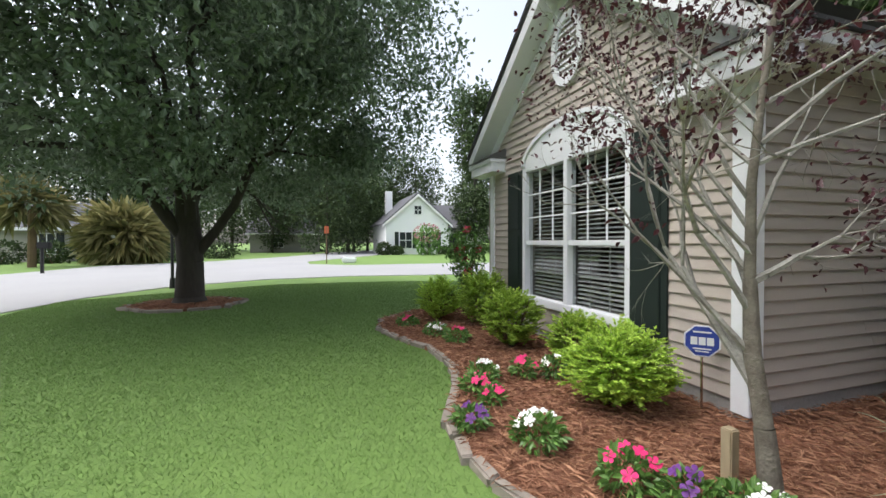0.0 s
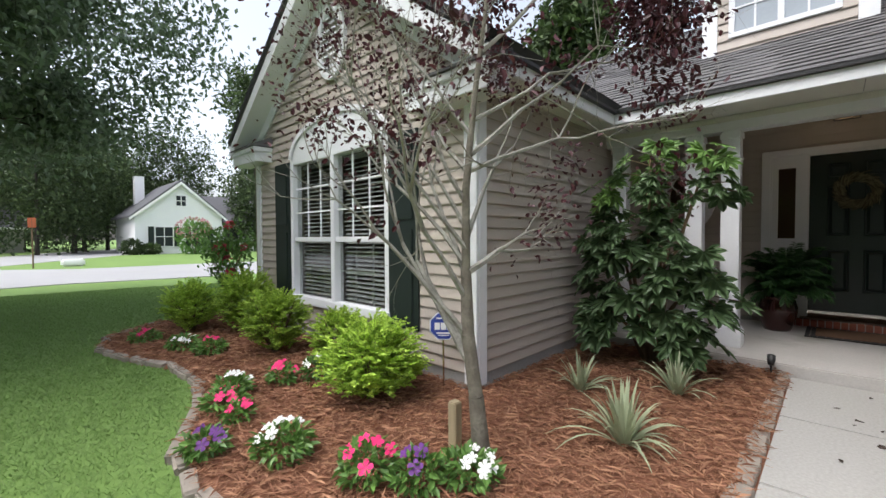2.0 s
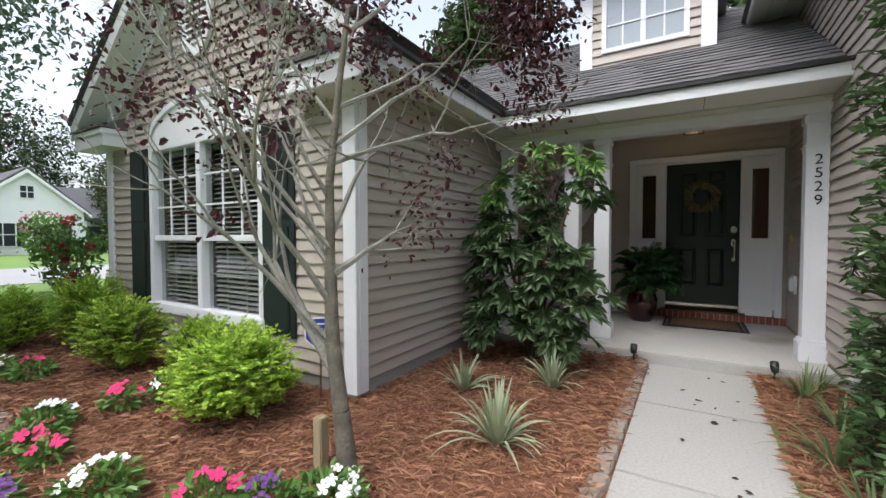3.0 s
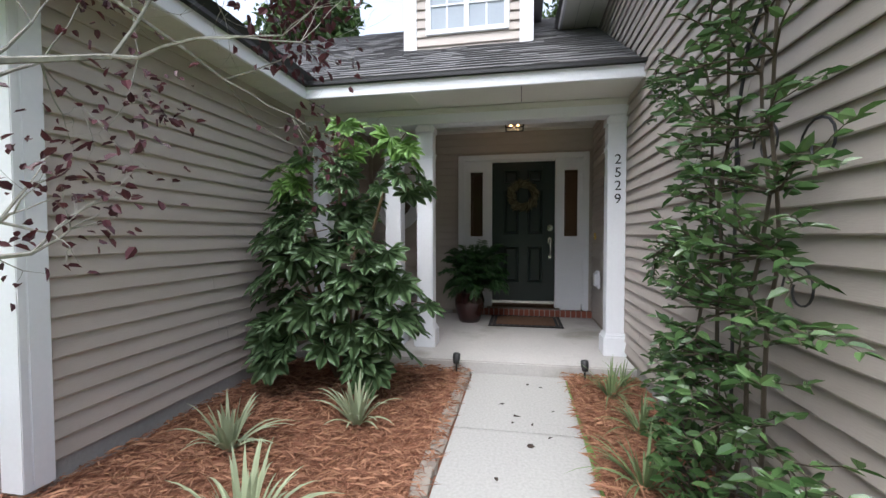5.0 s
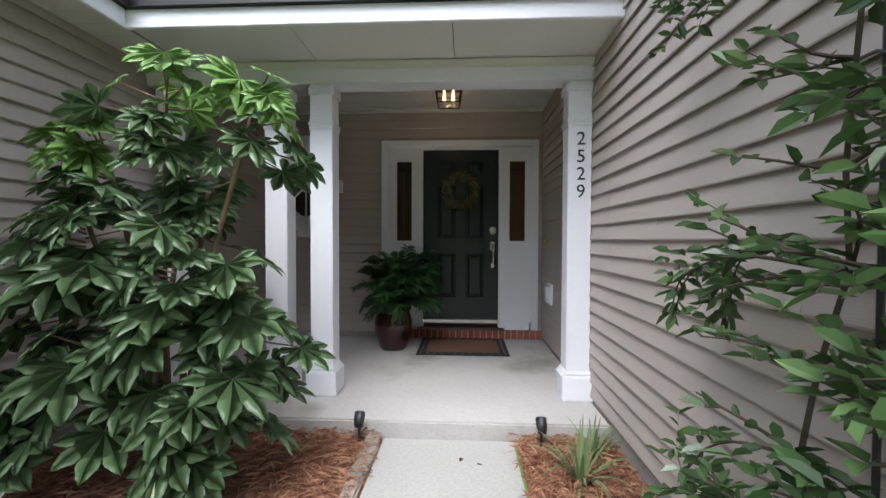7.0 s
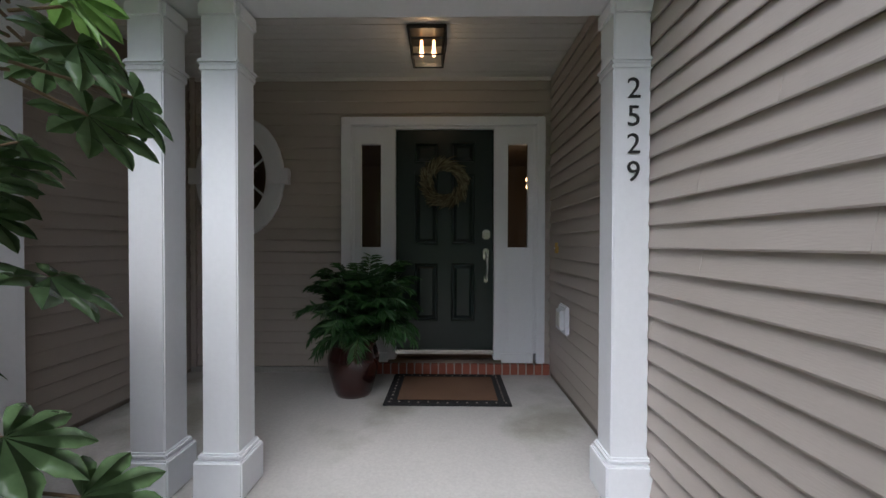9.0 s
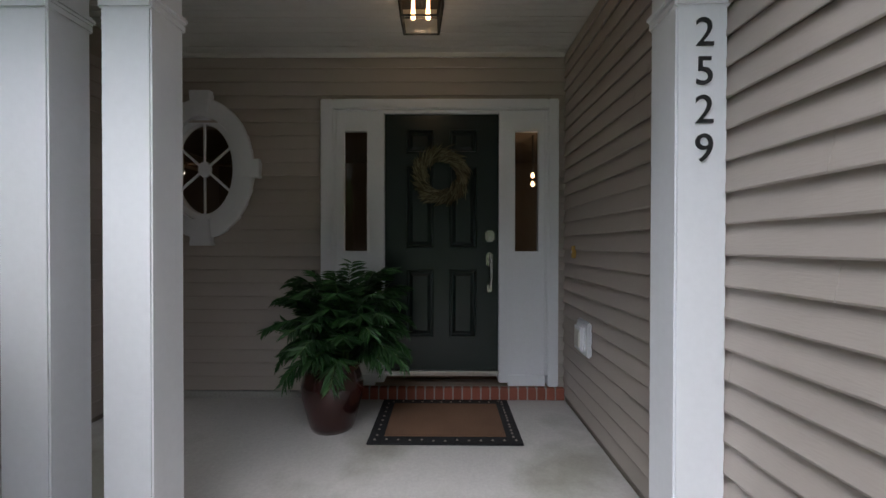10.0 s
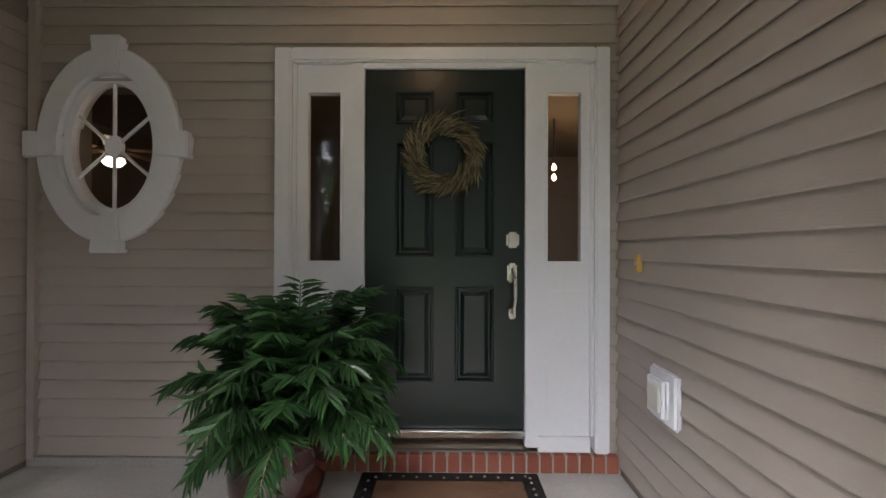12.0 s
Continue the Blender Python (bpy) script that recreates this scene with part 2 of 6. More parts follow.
def grow(start, way, length, radius, depth, gen, bend=0.25, rise=0.1, split=(2, 3), angle=0.6, shrink=0.72, steps=3, out=None, tips=None):
    """A branching limb: fills out with tube rows and tips with (place, direction, depth)."""
    p, d, r = np.array(start, float), np.array(way, float), radius
    d /= np.linalg.norm(d)
    for s in range(steps):
        d = d + gen.normal(0, bend / steps, 3) + np.array((0, 0, rise / steps))
        d /= np.linalg.norm(d)
        q = p + d * length / steps
        r2 = r * (0.86 if depth else 0.7)
        out.append((p, q, r, r2))
        p, r = q, r2
        if tips is not None and depth <= 1:
            tips.append((p.copy(), d.copy(), depth))
    if depth > 0:
        for k in range(gen.integers(split[0], split[1] + 1)):
            e = d + gen.normal(0, angle, 3)
            grow(p, e, length * shrink * gen.uniform(0.8, 1.15), r * 0.75, depth - 1, gen, bend, rise, split, angle, shrink, steps, out, tips)


def leaves(places, ways, size, width, droop=0.15, gen=rng, fold=0.18, coarse=False):
    """Folded pointed leaves, each of six corners: places and ways are N x 3, size N."""
    n = len(places)
    d = ways / (np.linalg.norm(ways, axis=1, keepdims=True) + 1e-9)
    up = gen.normal(0, 1, (n, 3)) * 0.6 + np.array((0, 0, 1.0))
    s = np.cross(d, up)
    s /= np.linalg.norm(s, axis=1, keepdims=True) + 1e-9
    u = np.cross(s, d)
    L = size[:, None]
    w = L * width
    a = places
    tip = a + d * L - u * L * droop
    m1 = a + d * L * 0.45
    if coarse:
        rows = np.stack([a, m1 + s * w + u * w * fold * 2, tip, m1 - s * w + u * w * fold * 2], axis=1).reshape(-1, 3)
        i = np.arange(n)[:, None] * 4
        return rows, np.concatenate([i + np.array([[0, 1, 2]]), i + np.array([[0, 2, 3]])])
    m0, m2 = a + d * L * 0.22 + u * L * 0.02, a + d * L * 0.62 - u * L * droop * 0.3
    lift = u * w * fold * 2
    rows = np.stack([a, m0 + s * w * 0.8 + lift, m2 + s * w * 0.85 + lift, tip, m2 - s * w * 0.85 + lift, m0 - s * w * 0.8 + lift], axis=1).reshape(-1, 3)
    i = np.arange(n)[:, None] * 6
    return rows, np.concatenate([i + np.array([[0, 1, 2, 3]]), i + np.array([[0, 3, 4, 5]])])


def ball(n, gen, inner=0.75):
    v = gen.normal(0, 1, (n, 3))
    v /= np.linalg.norm(v, axis=1, keepdims=True)
    return v * gen.uniform(inner ** 3, 1, (n, 1)) ** (1 / 3), v


def inside(poly, x, y):
    """Which of the points lie in the polygon."""
    r = np.zeros(len(x), bool)
    for (x0, y0), (x1, y1) in zip(poly, poly[1:] + poly[:1]):
        c = (y0 > y) != (y1 > y)
        r ^= c & (x < (x1 - x0) * (y - y0) / ((y1 - y0) or 1e-9) + x0)
    return r


def lettering(name, text, size, mat, m, parent, label=""):
    cu = bpy.data.curves.new(name, "FONT")
    cu.body, cu.size, cu.extrude, cu.align_x, cu.align_y = text, size, 0.003, "CENTER", "CENTER"
    tmp = new(name, cu)
    me = bpy.data.meshes.new_from_object(tmp)
    bpy.data.objects.remove(tmp)
    me.materials.append(mat)
    ob = new(name, me)
    ob.matrix_world = m
    ob.parent = parent
    return tagged(ob, label)


# ---- ground ----
WALL_X, SIDE_Y, RIGHT_Y, BACK_X, FLOOR_Z = 3.52, 3.27, -0.10, 8.14, 0.11
ground = cuboid("ground", -500, 500, -500, 700, -0.4, -0.03, LAWN)
tagged(ground, "mown green lawn reaching out round the houses", "ground", kind="structure")


def sheet(name, outline, z, thick, mat, label, category):
    bm = bmesh.new()
    f = bm.faces.new([bm.verts.new((x, y, z)) for x, y in outline])
    if f.normal.z < 0:
        f.normal_flip()
    r = bmesh.ops.extrude_face_region(bm, geom=[f])
    bmesh.ops.translate(bm, vec=(0, 0, -thick), verts=[v for v in r["geom"] if isinstance(v, bmesh.types.BMVert)])
    bmesh.ops.recalc_face_normals(bm, faces=bm.faces)
    return tagged(part(name, bm, mat), label, category, kind="structure")


sheet("road", [(-60, 2), (-7.5, 4.5), (-5.6, 9.0), (-5.0, 11.5), (-4.7, 13.2), (-3.4, 15.6), (-1, 17.2), (2, 17.7), (8, 16.8), (60, 13),
               (60, 20), (16, 24.5), (8, 25.6), (3.0, 25.6), (0.6, 27.5), (0.4, 31), (3, 36), (9, 47), (14, 70), (11, 72), (4, 58), (-1.5, 42), (-6, 34), (-10.8, 30), (-12, 22.5), (-60, 20)],
      -0.012, 0.05, ROAD, "pale sunbleached residential road with a side street", "road")
BED = [(2.75, 1.40), (2.3, 1.62), (1.95, 2.05), (1.7, 2.6), (1.55, 3.08), (1.47, 3.5), (1.53, 4.04), (1.84, 4.7), (2.0, 5.3), (1.98, 6.0), (1.72, 6.7), (1.55, 7.4), (1.75, 8.1),
       (2.4, 8.7), (3.2, 8.9), (3.75, 8.6), (3.75, 3.4), (6.0, 3.4), (6.0, 1.40)]
RBED = [(0.8, -0.2), (0.8, 0.25), (1.2, 0.42), (2.0, 0.5), (5.86, 0.5), (5.86, -0.2)]


def mulch(name, outline, label):
    """A slightly mounded bed, cut out of a fine grid."""
    xs, ys = [p[0] for p in outline], [p[1] for p in outline]
    st = 0.07
    gx, gy = np.meshgrid(np.arange(min(xs) - st, max(xs) + st, st), np.arange(min(ys) - st, max(ys) + st, st), indexing="ij")
    ok = inside(outline, gx.ravel(), gy.ravel()).reshape(gx.shape)
    z = np.zeros(gx.shape)
    for i in range(gx.shape[0]):
        for j in range(gx.shape[1]):
            z[i, j] = 0.012 + 0.022 * noise.noise((gx[i, j] * 3, gy[i, j] * 3, 0)) + 0.012 * noise.noise((gx[i, j] * 11, gy[i, j] * 11, 4)) - (0.0 if ok[i, j] else 0.05)
    w = gx.shape[1]
    idx = np.arange(gx.size).reshape(gx.shape)
    a, b, c, d = (q.ravel() for q in (idx[:-1, :-1], idx[1:, :-1], idx[1:, 1:], idx[:-1, 1:]))
    keep = ok[:-1, :-1] | ok[1:, :-1] | ok[1:, 1:] | ok[:-1, 1:]
    faces = np.stack([a, b, c, d], 1)[keep.ravel()]
    ob = grid_mesh(name, np.stack([gx.ravel(), gy.ravel(), z.ravel()], 1), faces, STRAWG, smooth=True)
    return tagged(ob, label, "mulch bed", kind="structure")


mulch("mulch_bed", BED, "planting bed covered with reddish pine straw")
mulch("mulch_strip", RBED, "narrow pine straw bed along the siding wall")


def straw(name, outline, n, zlift, label):
    x0, x1, y0, y1 = min(p[0] for p in outline), max(p[0] for p in outline), min(p[1] for p in outline), max(p[1] for p in outline)
    x, y = rng.uniform(x0, x1, n), rng.uniform(y0, y1, n)
    ok = inside(outline, x, y)
    x, y = x[ok], y[ok]
    k = len(x)
    a = rng.uniform(0, 2 * math.pi, k) + 1.2 * np.sin(x * 2.3 + y * 1.7)
    t = rng.normal(0, 0.12, k)
    L = rng.uniform(0.05, 0.13, k)
    p = np.stack([x, y, zlift + rng.uniform(-0.008, 0.028, k)], 1)
    d = np.stack([np.cos(a) * np.cos(t), np.sin(a) * np.cos(t), np.sin(t)], 1)
    s = np.stack([-np.sin(a), np.cos(a), 0 * a], 1)
    m = p + d * (L * 0.5)[:, None] + np.stack([0 * a, 0 * a, rng.uniform(0, 0.012, k)], 1)
    v = np.stack([p + s * 0.0018, p - s * 0.0018, m, p + d * L[:, None] + s * rng.normal(0, 0.01, (k, 1))], 1).reshape(-1, 3)
    i = np.arange(k)[:, None] * 4
    ob = grid_mesh(name, v, np.concatenate([i + np.array([[0, 1, 2]]), i + np.array([[0, 2, 3]])]), STRAW)
    return tagged(ob, label, "pine straw", kind="stuff")


straw("pine_straw", BED, 95000, 0.022, "loose reddish brown pine needles strewn over the bed")
straw("pine_straw", RBED, 16000, 0.022, "loose reddish brown pine needles beside the walk")


def lawn_blades():
    n = 620000
    r = rng.uniform(0, 1, n) ** 0.62 * 13 + 1.2
    a = rng.uniform(radians(55), radians(168), n)
    x, y = 0.6 + r * np.cos(a), 1.0 + r * np.sin(a)
    big = [(p[0], p[1]) for p in BED]
    ok = ~inside(big, x, y) & (y < 15.4 + 0.18 * np.minimum(x, 0) * 3) & (x > -4.6 - 0.02 * y) & (np.hypot(x + 1.94, (y - 11.3)) > 0.9) & ~((x > 3.4) & (y < 8.8))
    x, y, r = x[ok], y[ok], r[ok]
    k = len(x)
    h = rng.uniform(0.014, 0.030, k) * (1 + 0.03 * r)
    b = rng.uniform(0, 2 * math.pi, k)
    w = 0.0017 + 0.0007 * r
    s = np.stack([np.cos(b) * w, np.sin(b) * w, 0 * b], 1)
    p = np.stack([x, y, -0.035 + 0 * x], 1)
    tip = p + np.stack([rng.normal(0, 0.028, k), rng.normal(0, 0.028, k), h], 1)
    v = np.stack([p - s, p + s, tip], 1).reshape(-1, 3)
    ob = grid_mesh("grass", v, (np.arange(k)[:, None] * 3 + np.array([[0, 1, 2]])), BLADE)
    tagged(ob, "short green mown grass blades of the front lawn", "grass", kind="stuff")


lawn_blades()

# ---- the front walk and the porch floor ----
walkway = empty("walkway", "pale concrete front walk in jointed slabs", "walkway", kind="structure")
for k in range(6):
    x1 = 5.80 - 1.13 * k
    cuboid("slab", x1 - 1.118, x1, 0.52, 1.36, -0.1, 0.0, CONC, walkway, bevel=0.006)
porch = cuboid("porch_floor", 5.81, BACK_X + 0.1, RIGHT_Y, SIDE_Y, -0.2, FLOOR_Z, PORCHC, bevel=0.012)
tagged(porch, "smooth pale concrete porch floor, one step high", "porch floor", kind="structure")


def edging(name, line, length, label, w=0.09, h=0.07):
    ed = empty(name, label, "bed edging", kind="structure")
    pts = [Vector((*p, 0)) for p in line]
    d = 0.0
    for a, b in zip(pts, pts[1:]):
        seg = (b - a).length
        while d < seg:
            q = a + (b - a) * (d / seg)
            L = length * random.uniform(0.75, 1.3)
            ang = math.atan2((b - a).y, (b - a).x) + random.uniform(-0.12, 0.12)
            bm = bmesh.new()
            box(bm, -L / 2 * 0.97, L / 2 * 0.97, -w / 2, w / 2, -0.05, h / 2, 0.012)
            for v in bm.verts:
                v.co += Vector((random.uniform(-1, 1), random.uniform(-1, 1), random.uniform(-1, 1))) * 0.008
            ob = part("edging_stone", bm, STONE, ed)
            ob.matrix_world = Matrix.Translation((q.x, q.y, 0)) @ Matrix.Rotation(ang, 4, "Z") @ Matrix.Rotation(random.uniform(-0.05, 0.05), 4, "X")
            d += L
        d -= seg


edging("lawn_edging", [(x - 0.02, y) for x, y in BED[1:15]], 0.24, "weathered grey stone edging between lawn and bed", 0.08, 0.06)
edging("walk_edging", [(5.78, 1.42), (2.7, 1.42)], 0.22, "row of flat grey edging stones along the walk", 0.10, 0.05)

# ---- the house: walls with lapped siding ----
def prism(bm, outline, axis, a, b):
    """An outline in two axes, pushed along the third from a to b."""
    def put(p, c):
        return {"x": (c, p[0], p[1]), "y": (p[0], c, p[1]), "z": (p[0], p[1], c)}[axis]
    lo, hi = [bm.verts.new(put(p, a)) for p in outline], [bm.verts.new(put(p, b)) for p in outline]
    n = len(outline)
    for k in range(n):
        bm.faces.new((lo[k], lo[(k + 1) % n], hi[(k + 1) % n], hi[k]))
    bm.faces.new(lo), bm.faces.new(hi)
    bmesh.ops.recalc_face_normals(bm, faces=bm.faces)
    return bm


def plank(parent, m, a0, a1, b0, b1, e):
    """One lapped siding board: its foot from a0 to a1, its head from b0 to b1, e high, standing out of the wall's face."""
    out = ((0.0, 0.006), (0.020, -0.004), (0.022, 0.003), (0.003, e))
    vs = [m @ Vector(((a0 if z < e / 2 else b0), d, z)) for d, z in out] + [m @ Vector(((a1 if z < e / 2 else b1), d, z)) for d, z in out]
    vs += [m @ Vector((b0, 0.0, e)), m @ Vector((b1, 0.0, e))]
    fs = [(0, 1, 5, 4), (1, 2, 6, 5), (2, 3, 7, 6), (3, 8, 9, 7), (0, 8, 3, 2, 1), (4, 5, 6, 7, 9)]
    return grid_mesh("siding_board", [tuple(v) for v in vs], fs, SIDING, parent)


def siding(parent, m, u0, u1, z0, z1, e, holes=(), cap=None):
    """Rows of boards on a wall's face; m: along the wall, outward, up. holes: u0, u1, z0, z1. cap(z): the span allowed at a height."""
    z = z0
    while z < z1 - 0.02:
        spans = [(u0, u1)]
        for h0, h1, g0, g1 in holes:
            if z + e * 0.5 > g0 and z + e * 0.5 < g1:
                spans = [s for a, b in spans for s in ((a, min(b, h0)), (max(a, h1), b)) if s[1] - s[0] > 0.01]
        h = min(e, z1 - z)
        for a, b in spans:
            la, lb, ha, hb = a, b, a, b
            if cap:
                c0, c1 = cap(z), cap(z + h)
                la, lb, ha, hb = max(a, c0[0]), min(b, c0[1]), max(a, c1[0]), min(b, c1[1])
                if lb - la < 0.05 or hb - ha < 0.01:
                    continue
            cut = [la] + ([random.uniform(la + 0.8, lb - 0.8)] if lb - la > 2.2 and not cap and random.random() < 0.6 else []) + [lb]
            for k, (c, d) in enumerate(zip(cut, cut[1:])):
                plank(parent, m @ Matrix.Translation((0, 0.0015 * (k % 2), z)), c, d, ha if k == 0 else c, hb if d == lb else d, h)
        z += e


def face(origin, along, outward):
    a, o = Vector(along), Vector(outward)
    m = Matrix.Identity(4)
    for r in range(3):
        m[r][0], m[r][1], m[r][2], m[r][3] = a[r], o[r], (0, 0, 1)[r], origin[r]
    return m


EAVE, RIDGE_Y, RIDGE_Z = 2.72, 5.41, 4.57
SLOPE = (RIDGE_Z - EAVE) / (RIDGE_Y - 2.93)
ROOM_END = 7.56
# front gable wall with its window opening
WIN = (4.43, 6.45, 0.52, 2.33)
wall_front = empty("wall_front", "taupe lap siding gable wall with white trim", "wall", kind="structure")
bm = bmesh.new()
box(bm, WALL_X, WALL_X + 0.15, SIDE_Y, ROOM_END, -0.2, WIN[2])
box(bm, WALL_X, WALL_X + 0.15, SIDE_Y, WIN[0], WIN[2], WIN[3])
box(bm, WALL_X, WALL_X + 0.15, WIN[1], ROOM_END, WIN[2], WIN[3])
prism(bm, [(SIDE_Y, WIN[3]), (ROOM_END, WIN[3]), (ROOM_END, EAVE + (7.89 - ROOM_END) * SLOPE - 0.1), (RIDGE_Y, RIDGE_Z - 0.1), (SIDE_Y, EAVE + (SIDE_Y - 2.93) * SLOPE - 0.1)], "x", WALL_X, WALL_X + 0.15)
part("sheathing", bm, CORE, wall_front)


def gable_span(z):
    d = max(0.0, (RIDGE_Z - 0.16 - z) / SLOPE)
    return RIDGE_Y - d, RIDGE_Y + d


siding(wall_front, face((WALL_X, 0, 0), (0, 1, 0), (-1, 0, 0)), SIDE_Y + 0.09, ROOM_END - 0.09, 0.1475, 4.3, 0.1045,
       [(WIN[0] - 0.06, WIN[1] + 0.06, WIN[2] - 0.05, WIN[3] + 0.05)], gable_span)
cuboid("foundation", WALL_X - 0.005, WALL_X + 0.1, SIDE_Y, ROOM_END, -0.1, 0.14, FOUND, wall_front)
wall_side = empty("wall_side", "taupe lap siding side wall beside the planting bed and porch", "wall", kind="structure")
cuboid("sheathing", WALL_X + 0.15, BACK_X + 0.3, SIDE_Y, SIDE_Y + 0.15, -0.2, 2.9, CORE, wall_side)
siding(wall_side, face((0, SIDE_Y, 0), (1, 0, 0), (0, -1, 0)), WALL_X + 0.09, BACK_X, 0.1475, 2.63, 0.1045)
cuboid("foundation", WALL_X, 5.81, SIDE_Y - 0.005, SIDE_Y + 0.1, -0.1, 0.14, FOUND, wall_side)
for nm, b in (("corner_board", (WALL_X - 0.04, WALL_X, SIDE_Y - 0.038, SIDE_Y + 0.10, 0.06, 2.6)), ("corner_board", (WALL_X, WALL_X + 0.10, SIDE_Y - 0.04, SIDE_Y, 0.06, 2.6)),
              ("corner_board", (WALL_X - 0.04, WALL_X, ROOM_END - 0.10, ROOM_END + 0.028, 0.06, 2.6))):
    tagged(cuboid("trim", *b, WHITE, bevel=0.004), "white painted corner board of the siding", "trim", kind="structure")
cuboid("wall_far_end", WALL_X, BACK_X + 4, ROOM_END, ROOM_END + 0.15, -0.2, 2.9, CORE)
tagged(bpy.data.objects["wall_far_end"], "taupe outer wall at the far end of the house", "wall", kind="structure")

# porch back wall, with door and oval window openings left to their own frames
DOORW = (-0.05, 1.83, FLOOR_Z, 2.48)
OV_Y, OV_Z, OV_A, OV_B = 2.78, 1.93, 0.42, 0.57
wall_porch = empty("wall_porch", "shaded taupe lap siding wall behind the porch", "wall", kind="structure")
bm = bmesh.new()
box(bm, BACK_X, BACK_X + 0.16, DOORW[1], OV_Y - 0.27, -0.2, 2.9)
box(bm, BACK_X, BACK_X + 0.16, OV_Y + 0.27, SIDE_Y, -0.2, 2.9)
box(bm, BACK_X, BACK_X + 0.16, OV_Y - 0.27, OV_Y + 0.27, -0.2, OV_Z - 0.36)
box(bm, BACK_X, BACK_X + 0.16, OV_Y - 0.27, OV_Y + 0.27, OV_Z + 0.36, 2.9)
box(bm, BACK_X, BACK_X + 0.16, RIGHT_Y, DOORW[1], 2.48, 2.9)
box(bm, BACK_X, BACK_X + 0.16, RIGHT_Y, DOORW[1], -0.2, 0.205)
part("sheathing", bm, CORE, wall_porch)
siding(wall_porch, face((BACK_X, 0, 0), (0, 1, 0), (-1, 0, 0)), RIGHT_Y, SIDE_Y, 0.173, 2.84, 0.1065,
       [(DOORW[0] + 0.018, DOORW[1] - 0.01, 0, 2.46), (OV_Y - 0.28, OV_Y + 0.28, OV_Z - 0.37, OV_Z + 0.37)])
cuboid("foundation", BACK_X - 0.03, BACK_X, DOORW[1] + 0.1, SIDE_Y - 0.02, FLOOR_Z - 0.01, 0.16, CONC, wall_porch)
tagged(cuboid("trim", BACK_X - 0.045, BACK_X, SIDE_Y - 0.075, SIDE_Y - 0.032, 0.16, 2.84, SIDING), "taupe corner post between siding walls", "trim", kind="structure")

# tall wall of the other wing
wall_right = empty("wall_right", "tall taupe lap siding wall beside the front walk", "wall", kind="structure")
cuboid("sheathing", 3.1, BACK_X + 0.16, RIGHT_Y - 0.15, RIGHT_Y, -0.2, 4.1, CORE, wall_right)
siding(wall_right, face((0, RIGHT_Y, 0), (1, 0, 0), (0, 1, 0)), 3.1, BACK_X - 0.03, 0.1595, 2.85, 0.1035)
siding(wall_right, face((0, RIGHT_Y, 0), (1, 0, 0), (0, 1, 0)), 3.1, 9.4, 0.1595 + 0.1035 * 26, 4.02, 0.1035)
cuboid("foundation", 3.1, 5.81, RIGHT_Y - 0.1, RIGHT_Y + 0.004, -0.1, 0.16, FOUND, wall_right)
wall_wing_end = cuboid("wall_wing_end", 2.95, 3.1, -6.0, RIGHT_Y, -0.2, 4.1, SIDING)
tagged(wall_wing_end, "taupe end wall of the wing", "wall", kind="structure")


# ---- roofs ----
def shingle_roof(name, m, width, run, label, clip=None):
    """A shingled slope: m carries x along the eave, y up the slope, z out. Courses are raised boards with random tabs, joined."""
    roof = empty(name, label, "roof", kind="structure")
    bm = bmesh.new()
    e = 0.14
    k = 0
    while k * e < run:
        y0, y1 = k * e, min(run, (k + 1) * e + 0.02)
        x = -random.uniform(0, 0.2)
        lo, hi = clip(y0) if clip else (0, width)
        x = lo - 0.0
        while x < hi:
            w = min(random.uniform(0.14, 0.34), hi - x)
            t = random.choice((0.008, 0.012, 0.016))
            vs = [bm.verts.new(m @ Vector(p)) for p in ((x, y0, t + 0.004), (x + w, y0, t + 0.004), (x + w, y1, 0.003), (x, y1, 0.003), (x, y0, 0), (x + w, y0, 0))]
            bm.faces.new((vs[0], vs[1], vs[2], vs[3])), bm.faces.new((vs[4], vs[5], vs[1], vs[0]))
            x += w
        k += 1
    tagged(part("shingles", bm, SHINGLE, roof), kind="stuff")
    bm = bmesh.new()
    lo0, hi0 = clip(0) if clip else (0, width)
    lo1, hi1 = clip(run) if clip else (0, width)
    top = [(lo0, 0), (hi0, 0), (hi1, run), (lo1, run)]
    a = [bm.verts.new(m @ Vector((x, y, -0.002))) for x, y in top]
    b = [bm.verts.new(m @ Vector((x, y, -0.07))) for x, y in top]
    bm.faces.new(a), bm.faces.new(b)
    for i in range(4):
        bm.faces.new((a[i], a[(i + 1) % 4], b[(i + 1) % 4], b[i]))
    bmesh.ops.recalc_face_normals(bm, faces=bm.faces)
    part("deck", bm, BLACKM, roof)
    return roof


def slope_matrix(origin, along, up):
    a, u = Vector(along).normalized(), Vector(up).normalized()
    w = a.cross(u)
    m = Matrix.Identity(4)
    for r in range(3):
        m[r][0], m[r][1], m[r][2], m[r][3] = a[r], u[r], w[r], origin[r]
    return m


PORCH_S = 0.60
EAVE_X = 5.65
run = math.hypot(RIDGE_Y - 2.93, RIDGE_Z - EAVE)
# gable roof: the near slope and the far one
shingle_roof("roof_gable_near", slope_matrix((9.2, 2.91, EAVE + 0.03), (-1, 0, 0), (0, RIDGE_Y - 2.93, RIDGE_Z - EAVE)), 6.0, run, "weathered grey asphalt shingle slope of the front gable",
             lambda y: (3.2 if y < 0.5 else 0.0, 6.0))
shingle_roof("roof_gable_far", slope_matrix((3.2, 7.91, EAVE + 0.03), (1, 0, 0), (0, RIDGE_Y - 7.89, RIDGE_Z - EAVE)), 6.0, run, "grey asphalt shingle slope on the far side of the gable")
